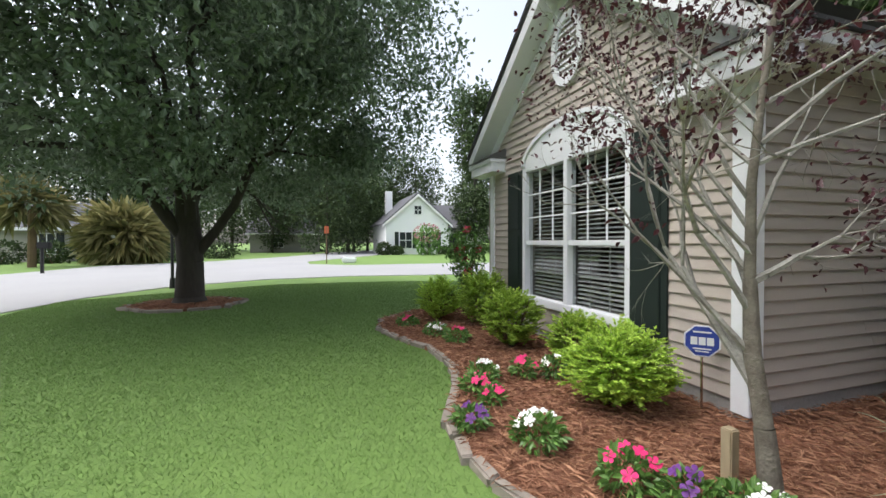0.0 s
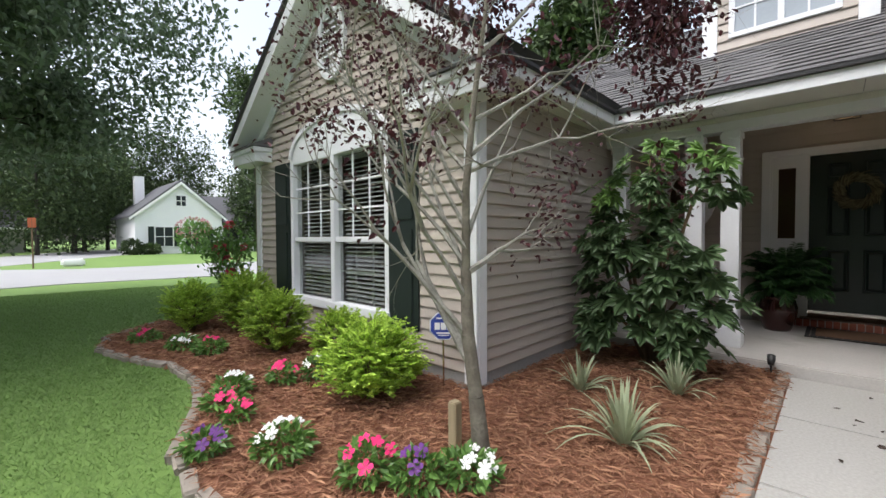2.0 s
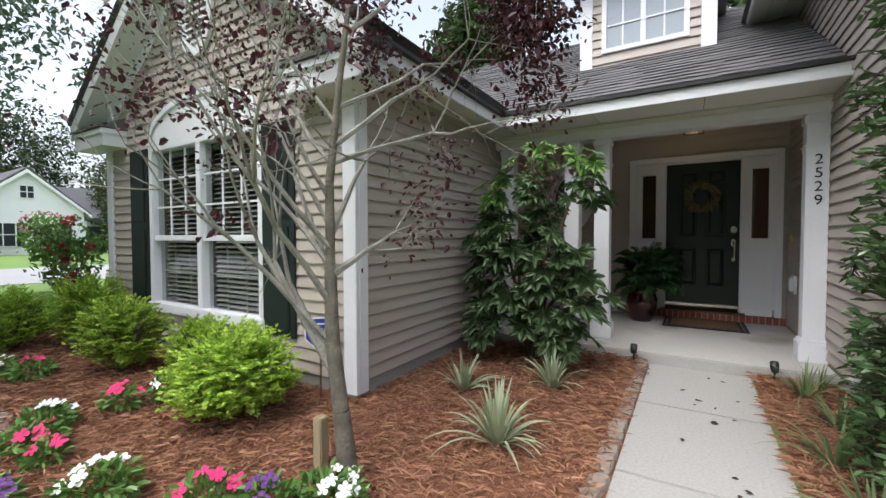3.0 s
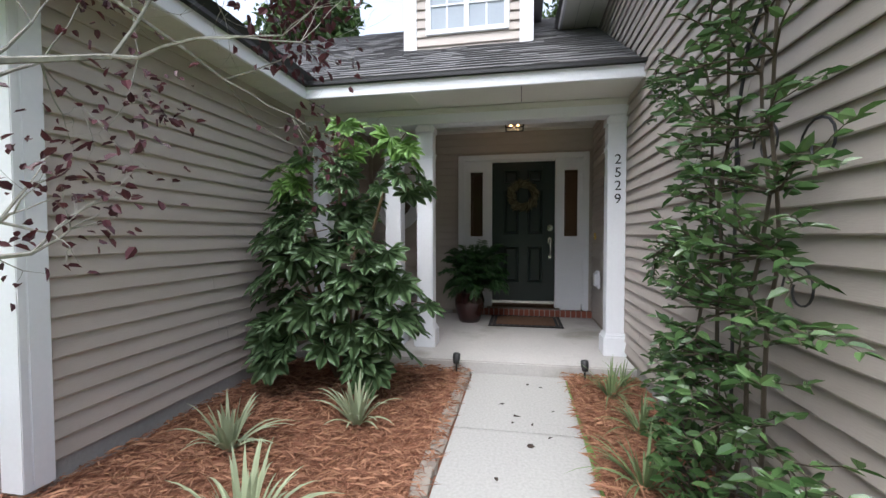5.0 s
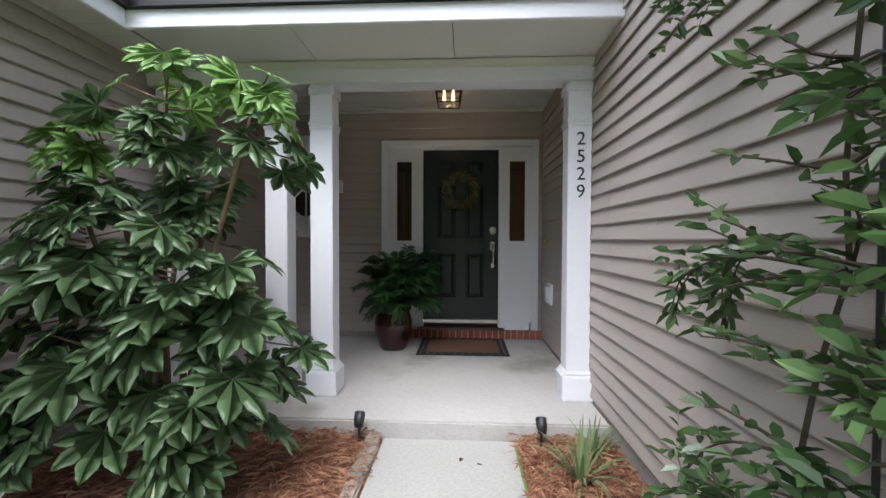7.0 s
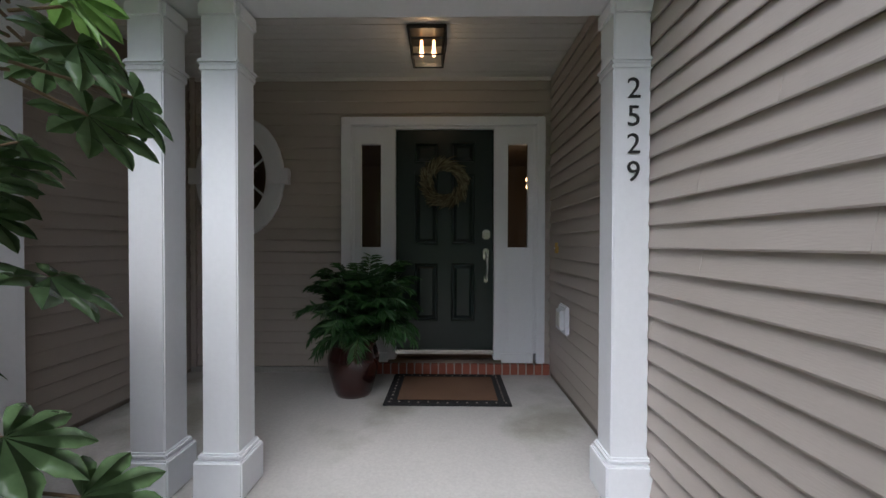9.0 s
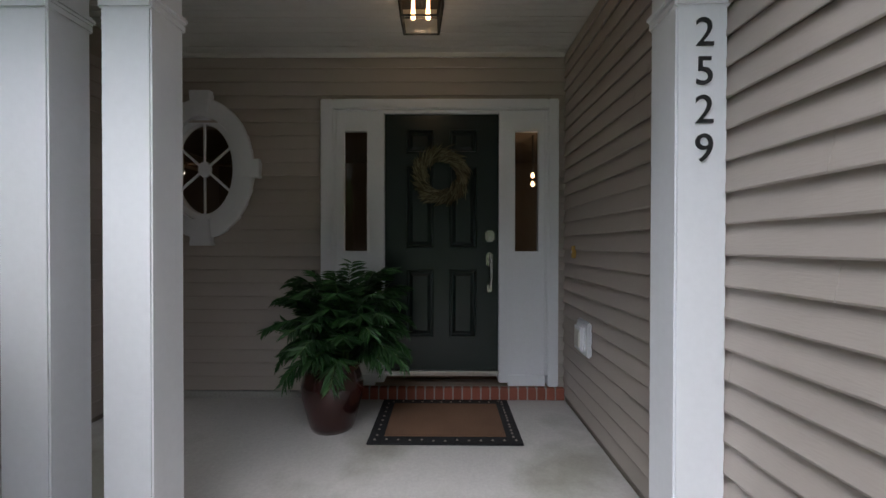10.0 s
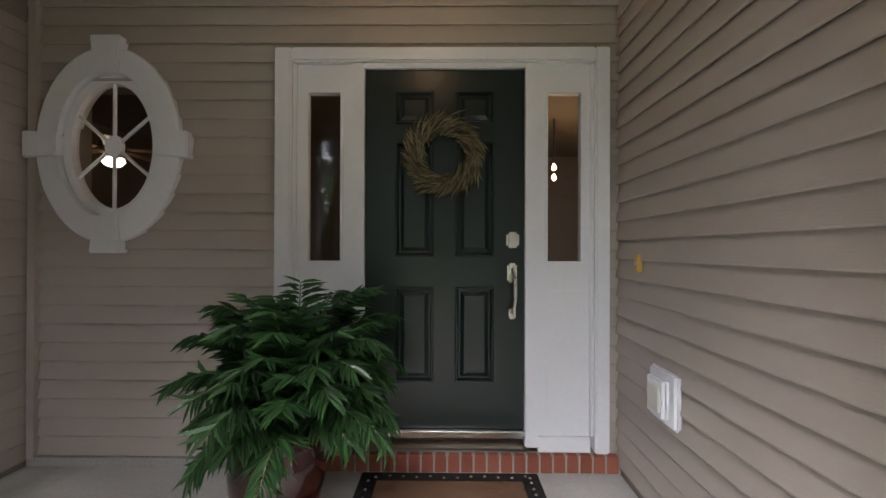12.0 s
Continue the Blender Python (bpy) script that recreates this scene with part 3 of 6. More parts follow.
# porch roof, rising from its eave to the main ridge
shingle_roof("roof_porch", slope_matrix((EAVE_X - 0.02, 3.3, EAVE + 0.03), (0, -1, 0), (1, 0, PORCH_S)), 3.34, 4.6, "weathered grey asphalt shingle roof over the porch",
             lambda y: (-min(2.1, 0.75 * y), 3.34))


def fascia(name, *b):
    return tagged(cuboid(name, *b, WHITE, bevel=0.004), "white painted fascia board under the roof edge", "fascia", kind="structure")


fascia("fascia", EAVE_X, EAVE_X + 0.03, RIGHT_Y, 2.95, 2.60, 2.715)
fascia("fascia", 3.25, EAVE_X, 2.945, 2.975, 2.60, 2.715)
for b in ((EAVE_X - 0.035, EAVE_X, RIGHT_Y, 2.93, 2.715, 2.745), (3.22, EAVE_X - 0.03, 2.90, 2.945, 2.715, 2.745)):
    tagged(cuboid("drip_edge", *b, BLACKM), "black metal drip edge along the eave", "drip edge", kind="structure")


def soffit(name, x0, x1, y0, y1, z, lines, along):
    s = empty(name, "pale vented vinyl soffit under the eave", "soffit", kind="structure")
    n = lines
    for k in range(n):
        if along == "x":
            w = (y1 - y0) / n
            cuboid("soffit_panel", x0, x1, y0 + k * w + 0.003, y0 + (k + 1) * w - 0.003, z, z + 0.012, SOFFIT, s)
        else:
            w = (x1 - x0) / n
            cuboid("soffit_panel", x0 + k * w + 0.003, x0 + (k + 1) * w - 0.003, y0, y1, z, z + 0.012, SOFFIT, s)
    cuboid("backing", x0, x1, y0, y1, z + 0.014, z + 0.02, BLACKM, s)


soffit("soffit_porch", EAVE_X + 0.03, 6.21, RIGHT_Y, 2.95, 2.615, 3, "x")
soffit("soffit_side", 3.25, EAVE_X + 0.56, 2.975, SIDE_Y, 2.615, 20, "y")
# high eave of the tall wing
soffit("soffit_wing", 2.8, 9.4, RIGHT_Y + 0.02, 0.40, 4.02, 3, "x")
fascia("fascia_wing", 2.8, 9.4, 0.40, 0.43, 4.0, 4.15)
shingle_roof("roof_wing", slope_matrix((9.4, 0.46, 4.17), (-1, 0, 0), (0, -1, 0.6)), 6.7, 3.6, "grey asphalt shingle roof of the tall wing")
tagged(cuboid("wall_wing_back", 2.95, 12.0, -6.2, -6.05, -0.2, 4.1, SIDING), "plain taupe wall closing the wing at the back", "wall", kind="structure")

# gable rake boards, returns and the oval vent
for s, y_end, nm in ((1, 7.91, "rake_far"), (-1, 2.91, "rake_near")):
    y0 = RIDGE_Y
    bm = bmesh.new()
    prism(bm, [(y0, RIDGE_Z), (y_end, EAVE), (y_end, EAVE - 0.17), (y0, RIDGE_Z - 0.19)], "x", 3.22, 3.25)
    tagged(part(nm, bm, WHITE), "white painted rake board along the gable", "rake board", kind="structure")
    bm = bmesh.new()
    prism(bm, [(y0, RIDGE_Z - 0.16), (y_end, EAVE - 0.13), (y_end, EAVE - 0.15), (y0, RIDGE_Z - 0.18)], "x", 3.25, WALL_X)
    tagged(part(nm + "_soffit", bm, WHITE), "white soffit under the gable rake", "soffit", kind="structure")
    bm = bmesh.new()
    prism(bm, [(y0, RIDGE_Z - 0.17), (y_end - s * 0.35, EAVE + 0.35 * SLOPE - 0.16), (y_end - s * 0.35, EAVE + 0.35 * SLOPE - 0.34), (y0, RIDGE_Z - 0.36)], "x", WALL_X - 0.03, WALL_X)
    tagged(part(nm + "_frieze", bm, WHITE), "white frieze board under the gable rake", "trim", kind="structure")
for a, b in ((2.93, 3.86), (7.08, 7.90)):
    ret = empty("eave_return", "white boxed eave return with a small dark shingled cap", "eave return", kind="structure")
    cuboid("box", 3.26, WALL_X, a, b, 2.42, 2.60, WHITE, ret, bevel=0.006)
    cuboid("crown", 3.235, WALL_X, a - 0.02, b + 0.02, 2.56, 2.63, WHITE, ret, bevel=0.01)
    bm = bmesh.new()
    prism(bm, [(3.215, 2.632), (3.215, 2.655), (WALL_X, 2.80), (WALL_X, 2.632)], "y", a - 0.03, b + 0.03)
    part("cap", bm, SHINGLE, ret)
vent = empty("gable_vent", "white oval louvred gable vent", "vent", 3.5, 5.41, 3.62)
bm = bmesh.new()
ring = [(math.cos(k * math.pi / 16), math.sin(k * math.pi / 16)) for k in range(32)]
rows = [[bm.verts.new((x, 5.41 + a * c, 3.62 + b * s)) for c, s in ring] for x, a, b in ((3.50, 0.31, 0.44), (3.46, 0.31, 0.44), (3.46, 0.23, 0.35), (3.50, 0.23, 0.35))]
for a, b in zip(rows, rows[1:]):
    for k in range(32):
        bm.faces.new((a[k], a[(k + 1) % 32], b[(k + 1) % 32], b[k]))
child_at(part("rim", bm, WHITE), vent)
for k in range(9):
    z = 3.32 + k * 0.072
    w = 0.235 * math.sqrt(max(0.02, 1 - ((z - 3.62) / 0.36) ** 2))
    bm = bmesh.new()
    prism(bm, [(3.475, z), (3.48, z + 0.005), (3.515, z + 0.06), (3.51, z + 0.065)], "y", 5.41 - w, 5.41 + w)
    child_at(part("louvre", bm, WHITE), vent)

# dormer above the porch
dormer = empty("dormer", "taupe sided dormer with a white window above the porch roof", "dormer", kind="structure")
DX = 7.0
cuboid("wall", DX, DX + 2.5, 0.80, 2.33, 3.2, 4.75, CORE, dormer)
siding(dormer, face((DX, 0, 0), (0, 1, 0), (-1, 0, 0)), 0.94, 2.19, 3.50, 4.75, 0.113, [(1.08, 2.05, 3.78, 4.6)])
for a in (0.78, 2.19):
    cuboid("corner_board", DX - 0.025, DX + 0.03, a, a + 0.16, 3.40, 4.75, WHITE, dormer, bevel=0.004)
for b in ((1.06, 2.07, 3.74, 3.80), (1.06, 2.07, 4.56, 4.62), (1.06, 1.12, 3.8, 4.56), (2.01, 2.07, 3.8, 4.56), (1.54, 1.60, 3.8, 4.56)):
    cuboid("window_frame", DX - 0.035, DX + 0.02, *b, WHITE, dormer, bevel=0.004)
for a in (1.12, 1.60):
    cuboid("pane", DX - 0.006, DX - 0.002, a, a + 0.42, 3.8, 4.56, material("curtained_glass", (0.34, 0.38, 0.42), 0.1, 0.08), dormer, "pale curtained glass")
    cuboid("muntin", DX - 0.02, DX - 0.006, a + 0.20, a + 0.22, 3.8, 4.56, WHITE, dormer)
    cuboid("muntin", DX - 0.021, DX - 0.007, a, a + 0.42, 4.08, 4.10, WHITE, dormer)
cuboid("roof", DX - 0.3, DX + 2.5, 0.6, 2.53, 4.75, 4.9, SHINGLE, dormer)

# ---- porch: beam, ceiling, columns ----
tagged(cuboid("porch_beam", 6.21, 6.40, RIGHT_Y, SIDE_Y, 2.455, 2.63, WHITE, bevel=0.006), "white boxed beam over the porch columns", "beam", kind="structure")
tagged(cuboid("beam_crown", 6.187, 6.21, RIGHT_Y, SIDE_Y, 2.55, 2.61, SOFFIT, bevel=0.008), "pale moulding along the porch beam", "moulding", kind="structure")
tagged(cuboid("wall_over_beam", 6.225, 6.385, RIGHT_Y, SIDE_Y, 2.63, 2.9, CORE), "boarding closing the porch above the beam", "wall", kind="structure")
bm = bmesh.new()
k = 0
x = 6.40
while x < BACK_X - 0.02:
    for a, b in ((0.0, 0.052), (0.056, 0.108), (0.112, 0.19)):
        box(bm, x + a, min(x + b, BACK_X), RIGHT_Y, SIDE_Y, 2.84, 2.852)
    box(bm, x + 0.19, min(x + 0.2, BACK_X), RIGHT_Y, SIDE_Y, 2.845, 2.852)
    x += 0.2
box(bm, 6.40, BACK_X, RIGHT_Y, SIDE_Y, 2.856, 2.90)
tagged(part("ceiling_porch", bm, CEILW), "off-white grooved vinyl porch ceiling", "ceiling", kind="structure")
for b in ((8.10, 8.12, RIGHT_Y + 0.02, SIDE_Y - 0.02, 2.81, 2.84),):
    tagged(cuboid("trim", *b, CEILW), "off-white trim strip under the ceiling", "trim", kind="structure")


def column(x, y):
    c = empty("porch_column", "white square porch column with a moulded base and collar", "column", x, y, FLOOR_Z, group="porch columns")
    for nm, w, z0, z1, bv in (("shaft", 0.085, 0.2, 2.335, 0.006), ("plinth", 0.116, 0.0, 0.185, 0.008), ("base_moulding", 0.103, 0.185, 0.215, 0.01), ("collar", 0.1, 2.035, 2.065, 0.01),
                              ("collar_bead", 0.092, 2.005, 2.035, 0.006), ("capital", 0.1, 2.245, 2.345, 0.02)):
        part(nm, box(bmesh.new(), -w, w, -w, w, z0, z1, bv), WHITE, c)
    return c


first = column(6.305, 1.915)
for y in (0.002, 2.264, 3.10):
    copy_thing(first, pose(6.305, y, FLOOR_Z))
house_number = empty("house_number", "black metal house number 2529 down a white column", "house number", 6.217, -0.005, 1.8)
for k, ch in enumerate("2529"):
    ob = lettering("digit", ch, 0.133, BLACKM, Matrix.Identity(4), None)
    ob.matrix_world = pose(6.217, -0.005, 2.025 - 0.127 * k, 90, 0, -90)
    child_at(ob, house_number)

# ---- front window with blinds, arch and shutters ----
y0, y1, z0, z1 = WIN
window_1 = empty("window_1", "white twin double-hung window with grilles below an arch panel", "window", kind="structure")
for b in ((y0 - 0.05, y0 + 0.03, z0 - 0.05, z1 + 0.05), (y1 - 0.03, y1 + 0.05, z0 - 0.05, z1 + 0.05), (y0 + 0.03, y1 - 0.03, z1 - 0.03, z1 + 0.05), (5.41, 5.49, z0, z1 - 0.03)):
    cuboid("window_frame", WALL_X - 0.03, WALL_X + 0.1, *b, WHITE, window_1, bevel=0.006)
cuboid("window_sill", WALL_X - 0.06, WALL_X + 0.1, y0 - 0.07, y1 + 0.07, z0 - 0.07, z0 + 0.03, WHITE, window_1, bevel=0.008)
for a, b in ((y0 + 0.03, 5.41), (5.49, y1 - 0.03)):
    cuboid("meeting_rail", WALL_X - 0.012, WALL_X + 0.05, a, b, 1.27, 1.33, WHITE, window_1, bevel=0.004)
    cuboid("pane", WALL_X + 0.035, WALL_X + 0.039, a, b, 1.33, z1 - 0.03, GLASS, window_1).visible_shadow = False
    cuboid("pane", WALL_X + 0.055, WALL_X + 0.059, a, b, z0 + 0.03, 1.27, GLASS, window_1).visible_shadow = False
    for k in (1, 2):
        u = a + (b - a) * k / 3
        cuboid("muntin", WALL_X + 0.02, WALL_X + 0.034, u - 0.009, u + 0.009, 1.33, z1 - 0.03, WHITE, window_1)
        v = 1.33 + (z1 - 0.03 - 1.33) * k / 3
        cuboid("muntin", WALL_X + 0.021, WALL_X + 0.033, a, b, v - 0.009, v + 0.009, WHITE, window_1)
        cuboid("muntin", WALL_X + 0.062, WALL_X + 0.07, u - 0.006, u + 0.006, z0 + 0.03, 1.27, BLIND, window_1)
    v = 0.92
    cuboid("muntin", WALL_X + 0.061, WALL_X + 0.069, a, b, v - 0.006, v + 0.006, BLIND, window_1)
    blind = empty("window_blind", "half-open grey horizontal blind behind the window", "blind", 3.66, a, z0)
    child_at(cuboid("headrail", WALL_X + 0.11, WALL_X + 0.16, a + 0.01, b - 0.01, z1 - 0.08, z1 - 0.035, BLIND), blind)
    z = z0 + 0.05
    while z < z1 - 0.09:
        bm = bmesh.new()
        prism(bm, [(WALL_X + 0.115, z), (WALL_X + 0.114, z + 0.004), (WALL_X + 0.152, z + 0.026), (WALL_X + 0.153, z + 0.022)], "y", a + 0.012, b - 0.012)
        child_at(part("slat", bm, BLIND), blind)
        z += 0.052
arch = empty("arch_panel", "white half-elliptical arch panel over the window", "arch panel", kind="structure")
for nm, ra, rb, x0, x1 in (("panel", 0.98, 0.40, WALL_X - 0.028, WALL_X), ("rim", 1.06, 0.46, WALL_X - 0.05, WALL_X - 0.0)):
    outer = [(5.44 + ra * math.cos(math.pi * k / 24), 2.38 + rb * math.sin(math.pi * k / 24)) for k in range(25)]
    bm = bmesh.new()
    if nm == "panel":
        prism(bm, outer, "x", x0, x1)
    else:
        inner = [(5.44 + (ra - 0.07) * math.cos(math.pi * k / 24), 2.38 + (rb - 0.06) * math.sin(math.pi * k / 24)) for k in range(25)]
        for k in range(24):
            prism(bm, [outer[k], outer[k + 1], inner[k + 1], inner[k]], "x", x0, x1)
    part(nm, bm, WHITE, arch)


def shutter(y):
    s = empty("shutter", "dark green panelled shutter beside the window", "shutter", WALL_X - 0.02, y, 0.42, group="window shutters")
    W, H = 0.44, 1.93
    part("board", box(bmesh.new(), -0.02, 0.0, 0, W, 0, H, 0.004), SHUTTER, s)
    for a, b in ((0.06, 0.98), (1.07, 1.87)):
        bm = bmesh.new()
        box(bm, -0.034, -0.018, 0.07, W - 0.07, a, b, 0.012)
        part("raised_panel", bm, SHUTTER, s)
    return s


s = shutter(3.94)
copy_thing(s, pose(WALL_X - 0.02, 6.50, 0.42))
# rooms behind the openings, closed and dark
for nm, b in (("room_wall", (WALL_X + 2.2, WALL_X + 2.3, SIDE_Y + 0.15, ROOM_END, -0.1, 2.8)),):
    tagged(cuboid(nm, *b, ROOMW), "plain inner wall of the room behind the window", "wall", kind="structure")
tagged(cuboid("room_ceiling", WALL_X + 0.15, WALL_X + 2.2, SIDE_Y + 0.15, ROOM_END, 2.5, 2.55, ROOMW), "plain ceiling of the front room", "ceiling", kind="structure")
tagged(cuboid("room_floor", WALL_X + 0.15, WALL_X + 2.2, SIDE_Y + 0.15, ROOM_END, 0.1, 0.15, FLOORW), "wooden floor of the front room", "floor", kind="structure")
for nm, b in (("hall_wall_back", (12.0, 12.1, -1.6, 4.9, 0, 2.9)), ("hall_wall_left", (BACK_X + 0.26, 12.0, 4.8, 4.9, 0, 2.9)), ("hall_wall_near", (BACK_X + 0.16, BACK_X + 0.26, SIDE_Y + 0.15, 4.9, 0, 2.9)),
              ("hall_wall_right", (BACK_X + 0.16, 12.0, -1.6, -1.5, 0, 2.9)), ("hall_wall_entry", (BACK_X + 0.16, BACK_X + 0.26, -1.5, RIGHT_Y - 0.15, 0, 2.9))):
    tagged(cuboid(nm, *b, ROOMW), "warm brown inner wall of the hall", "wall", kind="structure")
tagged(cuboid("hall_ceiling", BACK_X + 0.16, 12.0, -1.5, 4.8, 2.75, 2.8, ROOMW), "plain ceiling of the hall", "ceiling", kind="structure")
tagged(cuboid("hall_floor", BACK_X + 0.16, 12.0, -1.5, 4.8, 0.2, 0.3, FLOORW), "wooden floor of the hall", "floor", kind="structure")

# ---- front door, sidelights and surround ----
FX = BACK_X - 0.045
DL, DR, DB, DT = 1.335, 0.43, 0.335, 2.365
door_1 = empty("door_1", "closed dark green six-panel front door in a white surround with sidelights", "door", kind="structure")
for b in ((1.74, 1.835, 0.215, 2.475), (-0.035, 0.045, 0.215, 2.475), (0.045, 1.74, 2.395, 2.475)):
    cuboid("casing", FX - 0.015, BACK_X + 0.1, *b, WHITE, door_1, bevel=0.008)
for b in ((DL, DL + 0.075, 0.24, 2.395), (DR - 0.075, DR, 0.24, 2.395), (DR, DL, DT, 2.395)):
    cuboid("jamb", FX + 0.004, BACK_X + 0.1, *b, WHITE, door_1, bevel=0.006)
for b in ((1.72, 1.74, 0.3, 2.395), (0.045, 0.065, 0.3, 2.395)):
    cuboid("inner_moulding", FX + 0.008, BACK_X + 0.08, *b, WHITE, door_1, bevel=0.006)
cuboid("threshold", FX - 0.006, BACK_X + 0.1, DR, DL, 0.295, 0.335, NICKEL, door_1, "metal threshold", bevel=0.005)
leaf = part("leaf", box(bmesh.new(), FX + 0.05, FX + 0.085, DR + 0.003, DL - 0.003, DB + 0.003, DT - 0.003), DOORM, door_1, "dark green panelled leaf")
COLS, LEVELS = ((DR + 0.172, DR + 0.392), (DL - 0.392, DL - 0.172)), ((0.26, 0.80), (0.97, 1.62), (1.72, 1.91))
for a, b in ((DR + 0.003, COLS[0][0]), (COLS[0][1], COLS[1][0]), (COLS[1][1], DL - 0.003)):
    cuboid("stile", FX + 0.03, FX + 0.05, a, b, DB + 0.003, DT - 0.003, DOORM, leaf)
for a, b in COLS:
    for c, d in ((0.003, 0.26), (0.80, 0.97), (1.62, 1.72), (1.91, DT - DB - 0.003)):
        cuboid("rail", FX + 0.0305, FX + 0.05, a, b, DB + c, DB + d, DOORM, leaf)
    for c, d in LEVELS:
        # a raised field with wide sloping edges inside a moulded groove
        bm = bmesh.new()
        rows = [[bm.verts.new((FX + x, y, z)) for y, z in ((a + i, DB + c + i), (b - i, DB + c + i), (b - i, DB + d - i), (a + i, DB + d - i))]
                for x, i in ((0.030, 0.0), (0.024, 0.006), (0.024, 0.012), (0.046, 0.022), (0.046, 0.030), (0.033, 0.052))]
        for r0, r1 in zip(rows, rows[1:]):
            for q in range(4):
                bm.faces.new((r0[q], r0[(q + 1) % 4], r1[(q + 1) % 4], r1[q]))
        bm.faces.new(rows[-1])
        bmesh.ops.recalc_face_normals(bm, faces=bm.faces)
        part("door_panel", bm, DOORM, leaf)
# handle set
hs = part("handle_set", box(bmesh.new(), FX + 0.005, FX + 0.03, 0.475, 0.53, 1.16, 1.27, 0.012), NICKEL, leaf, "brushed nickel handle set")
cx, cz = 0.50, 1.40
part("deadbolt", box(bmesh.new(), FX + 0.0, FX + 0.03, cx - 0.036, cx + 0.036, cz - 0.045, cz + 0.045, 0.014), NICKEL, leaf, "brushed nickel deadbolt")
hv, hf = tubes([((FX + 0.01, 0.50, 1.24), (FX - 0.04, 0.495, 1.19), 0.011, 0.011), ((FX - 0.04, 0.495, 1.19), (FX - 0.045, 0.495, 1.08), 0.011, 0.012),
                ((FX - 0.045, 0.495, 1.08), (FX - 0.01, 0.50, 1.0), 0.011, 0.010), ((FX - 0.01, 0.50, 1.0), (FX + 0.03, 0.50, 0.985), 0.010, 0.010)], 10)
grid_mesh("grip", hv, hf, NICKEL, leaf, "curved nickel grip", smooth=True)
part("lower_plate", box(bmesh.new(), FX + 0.015, FX + 0.03, 0.48, 0.52, 0.955, 1.02, 0.008), NICKEL, leaf)
for a, b in ((1.41, 1.72), (0.065, 0.355)):
    g0, g1 = (a + b) / 2 - 0.092, (a + b) / 2 + 0.092
    sl = part("sidelight", box(bmesh.new(), FX + 0.03, FX + 0.07, a, b, 0.30, 1.28), WHITE, door_1, "white panelled sidelight with a tall glass pane")
    for c in ((a, b, 2.23, 2.395), (a, g0, 1.28, 2.23), (g1, b, 1.28, 2.23)):
        cuboid("rail", FX + 0.03, FX + 0.07, *c, WHITE, sl)
    for c in ((g0 - 0.015, g0, 1.28, 2.23), (g1, g1 + 0.015, 1.28, 2.23), (g0 - 0.015, g1 + 0.015, 1.265, 1.28), (g0 - 0.015, g1 + 0.015, 2.23, 2.245)):
        cuboid("bead", FX + 0.02, FX + 0.04, *c, WHITE, sl)
    cuboid("pane", FX + 0.05, FX + 0.055, g0, g1, 1.28, 2.23, GLASS, sl, "clear glass pane").visible_shadow = False
    cuboid("lower_panel", FX + 0.022, FX + 0.031, a + 0.05, b - 0.05, 0.42, 1.12, WHITE, sl, bevel=0.006)
    cuboid("sill_strip", FX + 0.01, FX + 0.07, a, b, 0.215, 0.30, WHITE, sl)
brick_step = empty("brick_threshold", "row of red bricks on edge under the front door", "brick course", kind="structure")
cuboid("mortar", BACK_X - 0.06, BACK_X + 0.02, RIGHT_Y + 0.005, 1.86, FLOOR_Z - 0.01, 0.205, MORTAR, brick_step)
y = RIGHT_Y + 0.02
bm = box(bmesh.new(), -0.05, 0.0, 0, 0.062, 0, 0.093, 0.004)
me = bpy.data.meshes.new("brick")
bm.to_mesh(me), bm.free()
me.materials.append(BRICKM)
while y < 1.80:
    b = new("brick", me)
    b.location = (BACK_X - 0.018 + random.uniform(-0.002, 0.002), y, FLOOR_Z + 0.004)
    b.parent = brick_step
    y += 0.073

# oval window
window_2 = empty("window_2", "white oval window with four keystones and spoke grilles", "window", kind="structure")


def oval_ring(bm, rows, cy=OV_Y, cz=OV_Z, n=40):
    rings = [[bm.verts.new((x, cy + a * math.cos(2 * math.pi * k / n), cz + b * math.sin(2 * math.pi * k / n))) for k in range(n)] for x, a, b in rows]
    for r, s in zip(rings, rings[1:]):
        for k in range(n):
            bm.faces.new((r[k], r[(k + 1) % n], s[(k + 1) % n], s[k]))
    bmesh.ops.recalc_face_normals(bm, faces=bm.faces)
    return bm


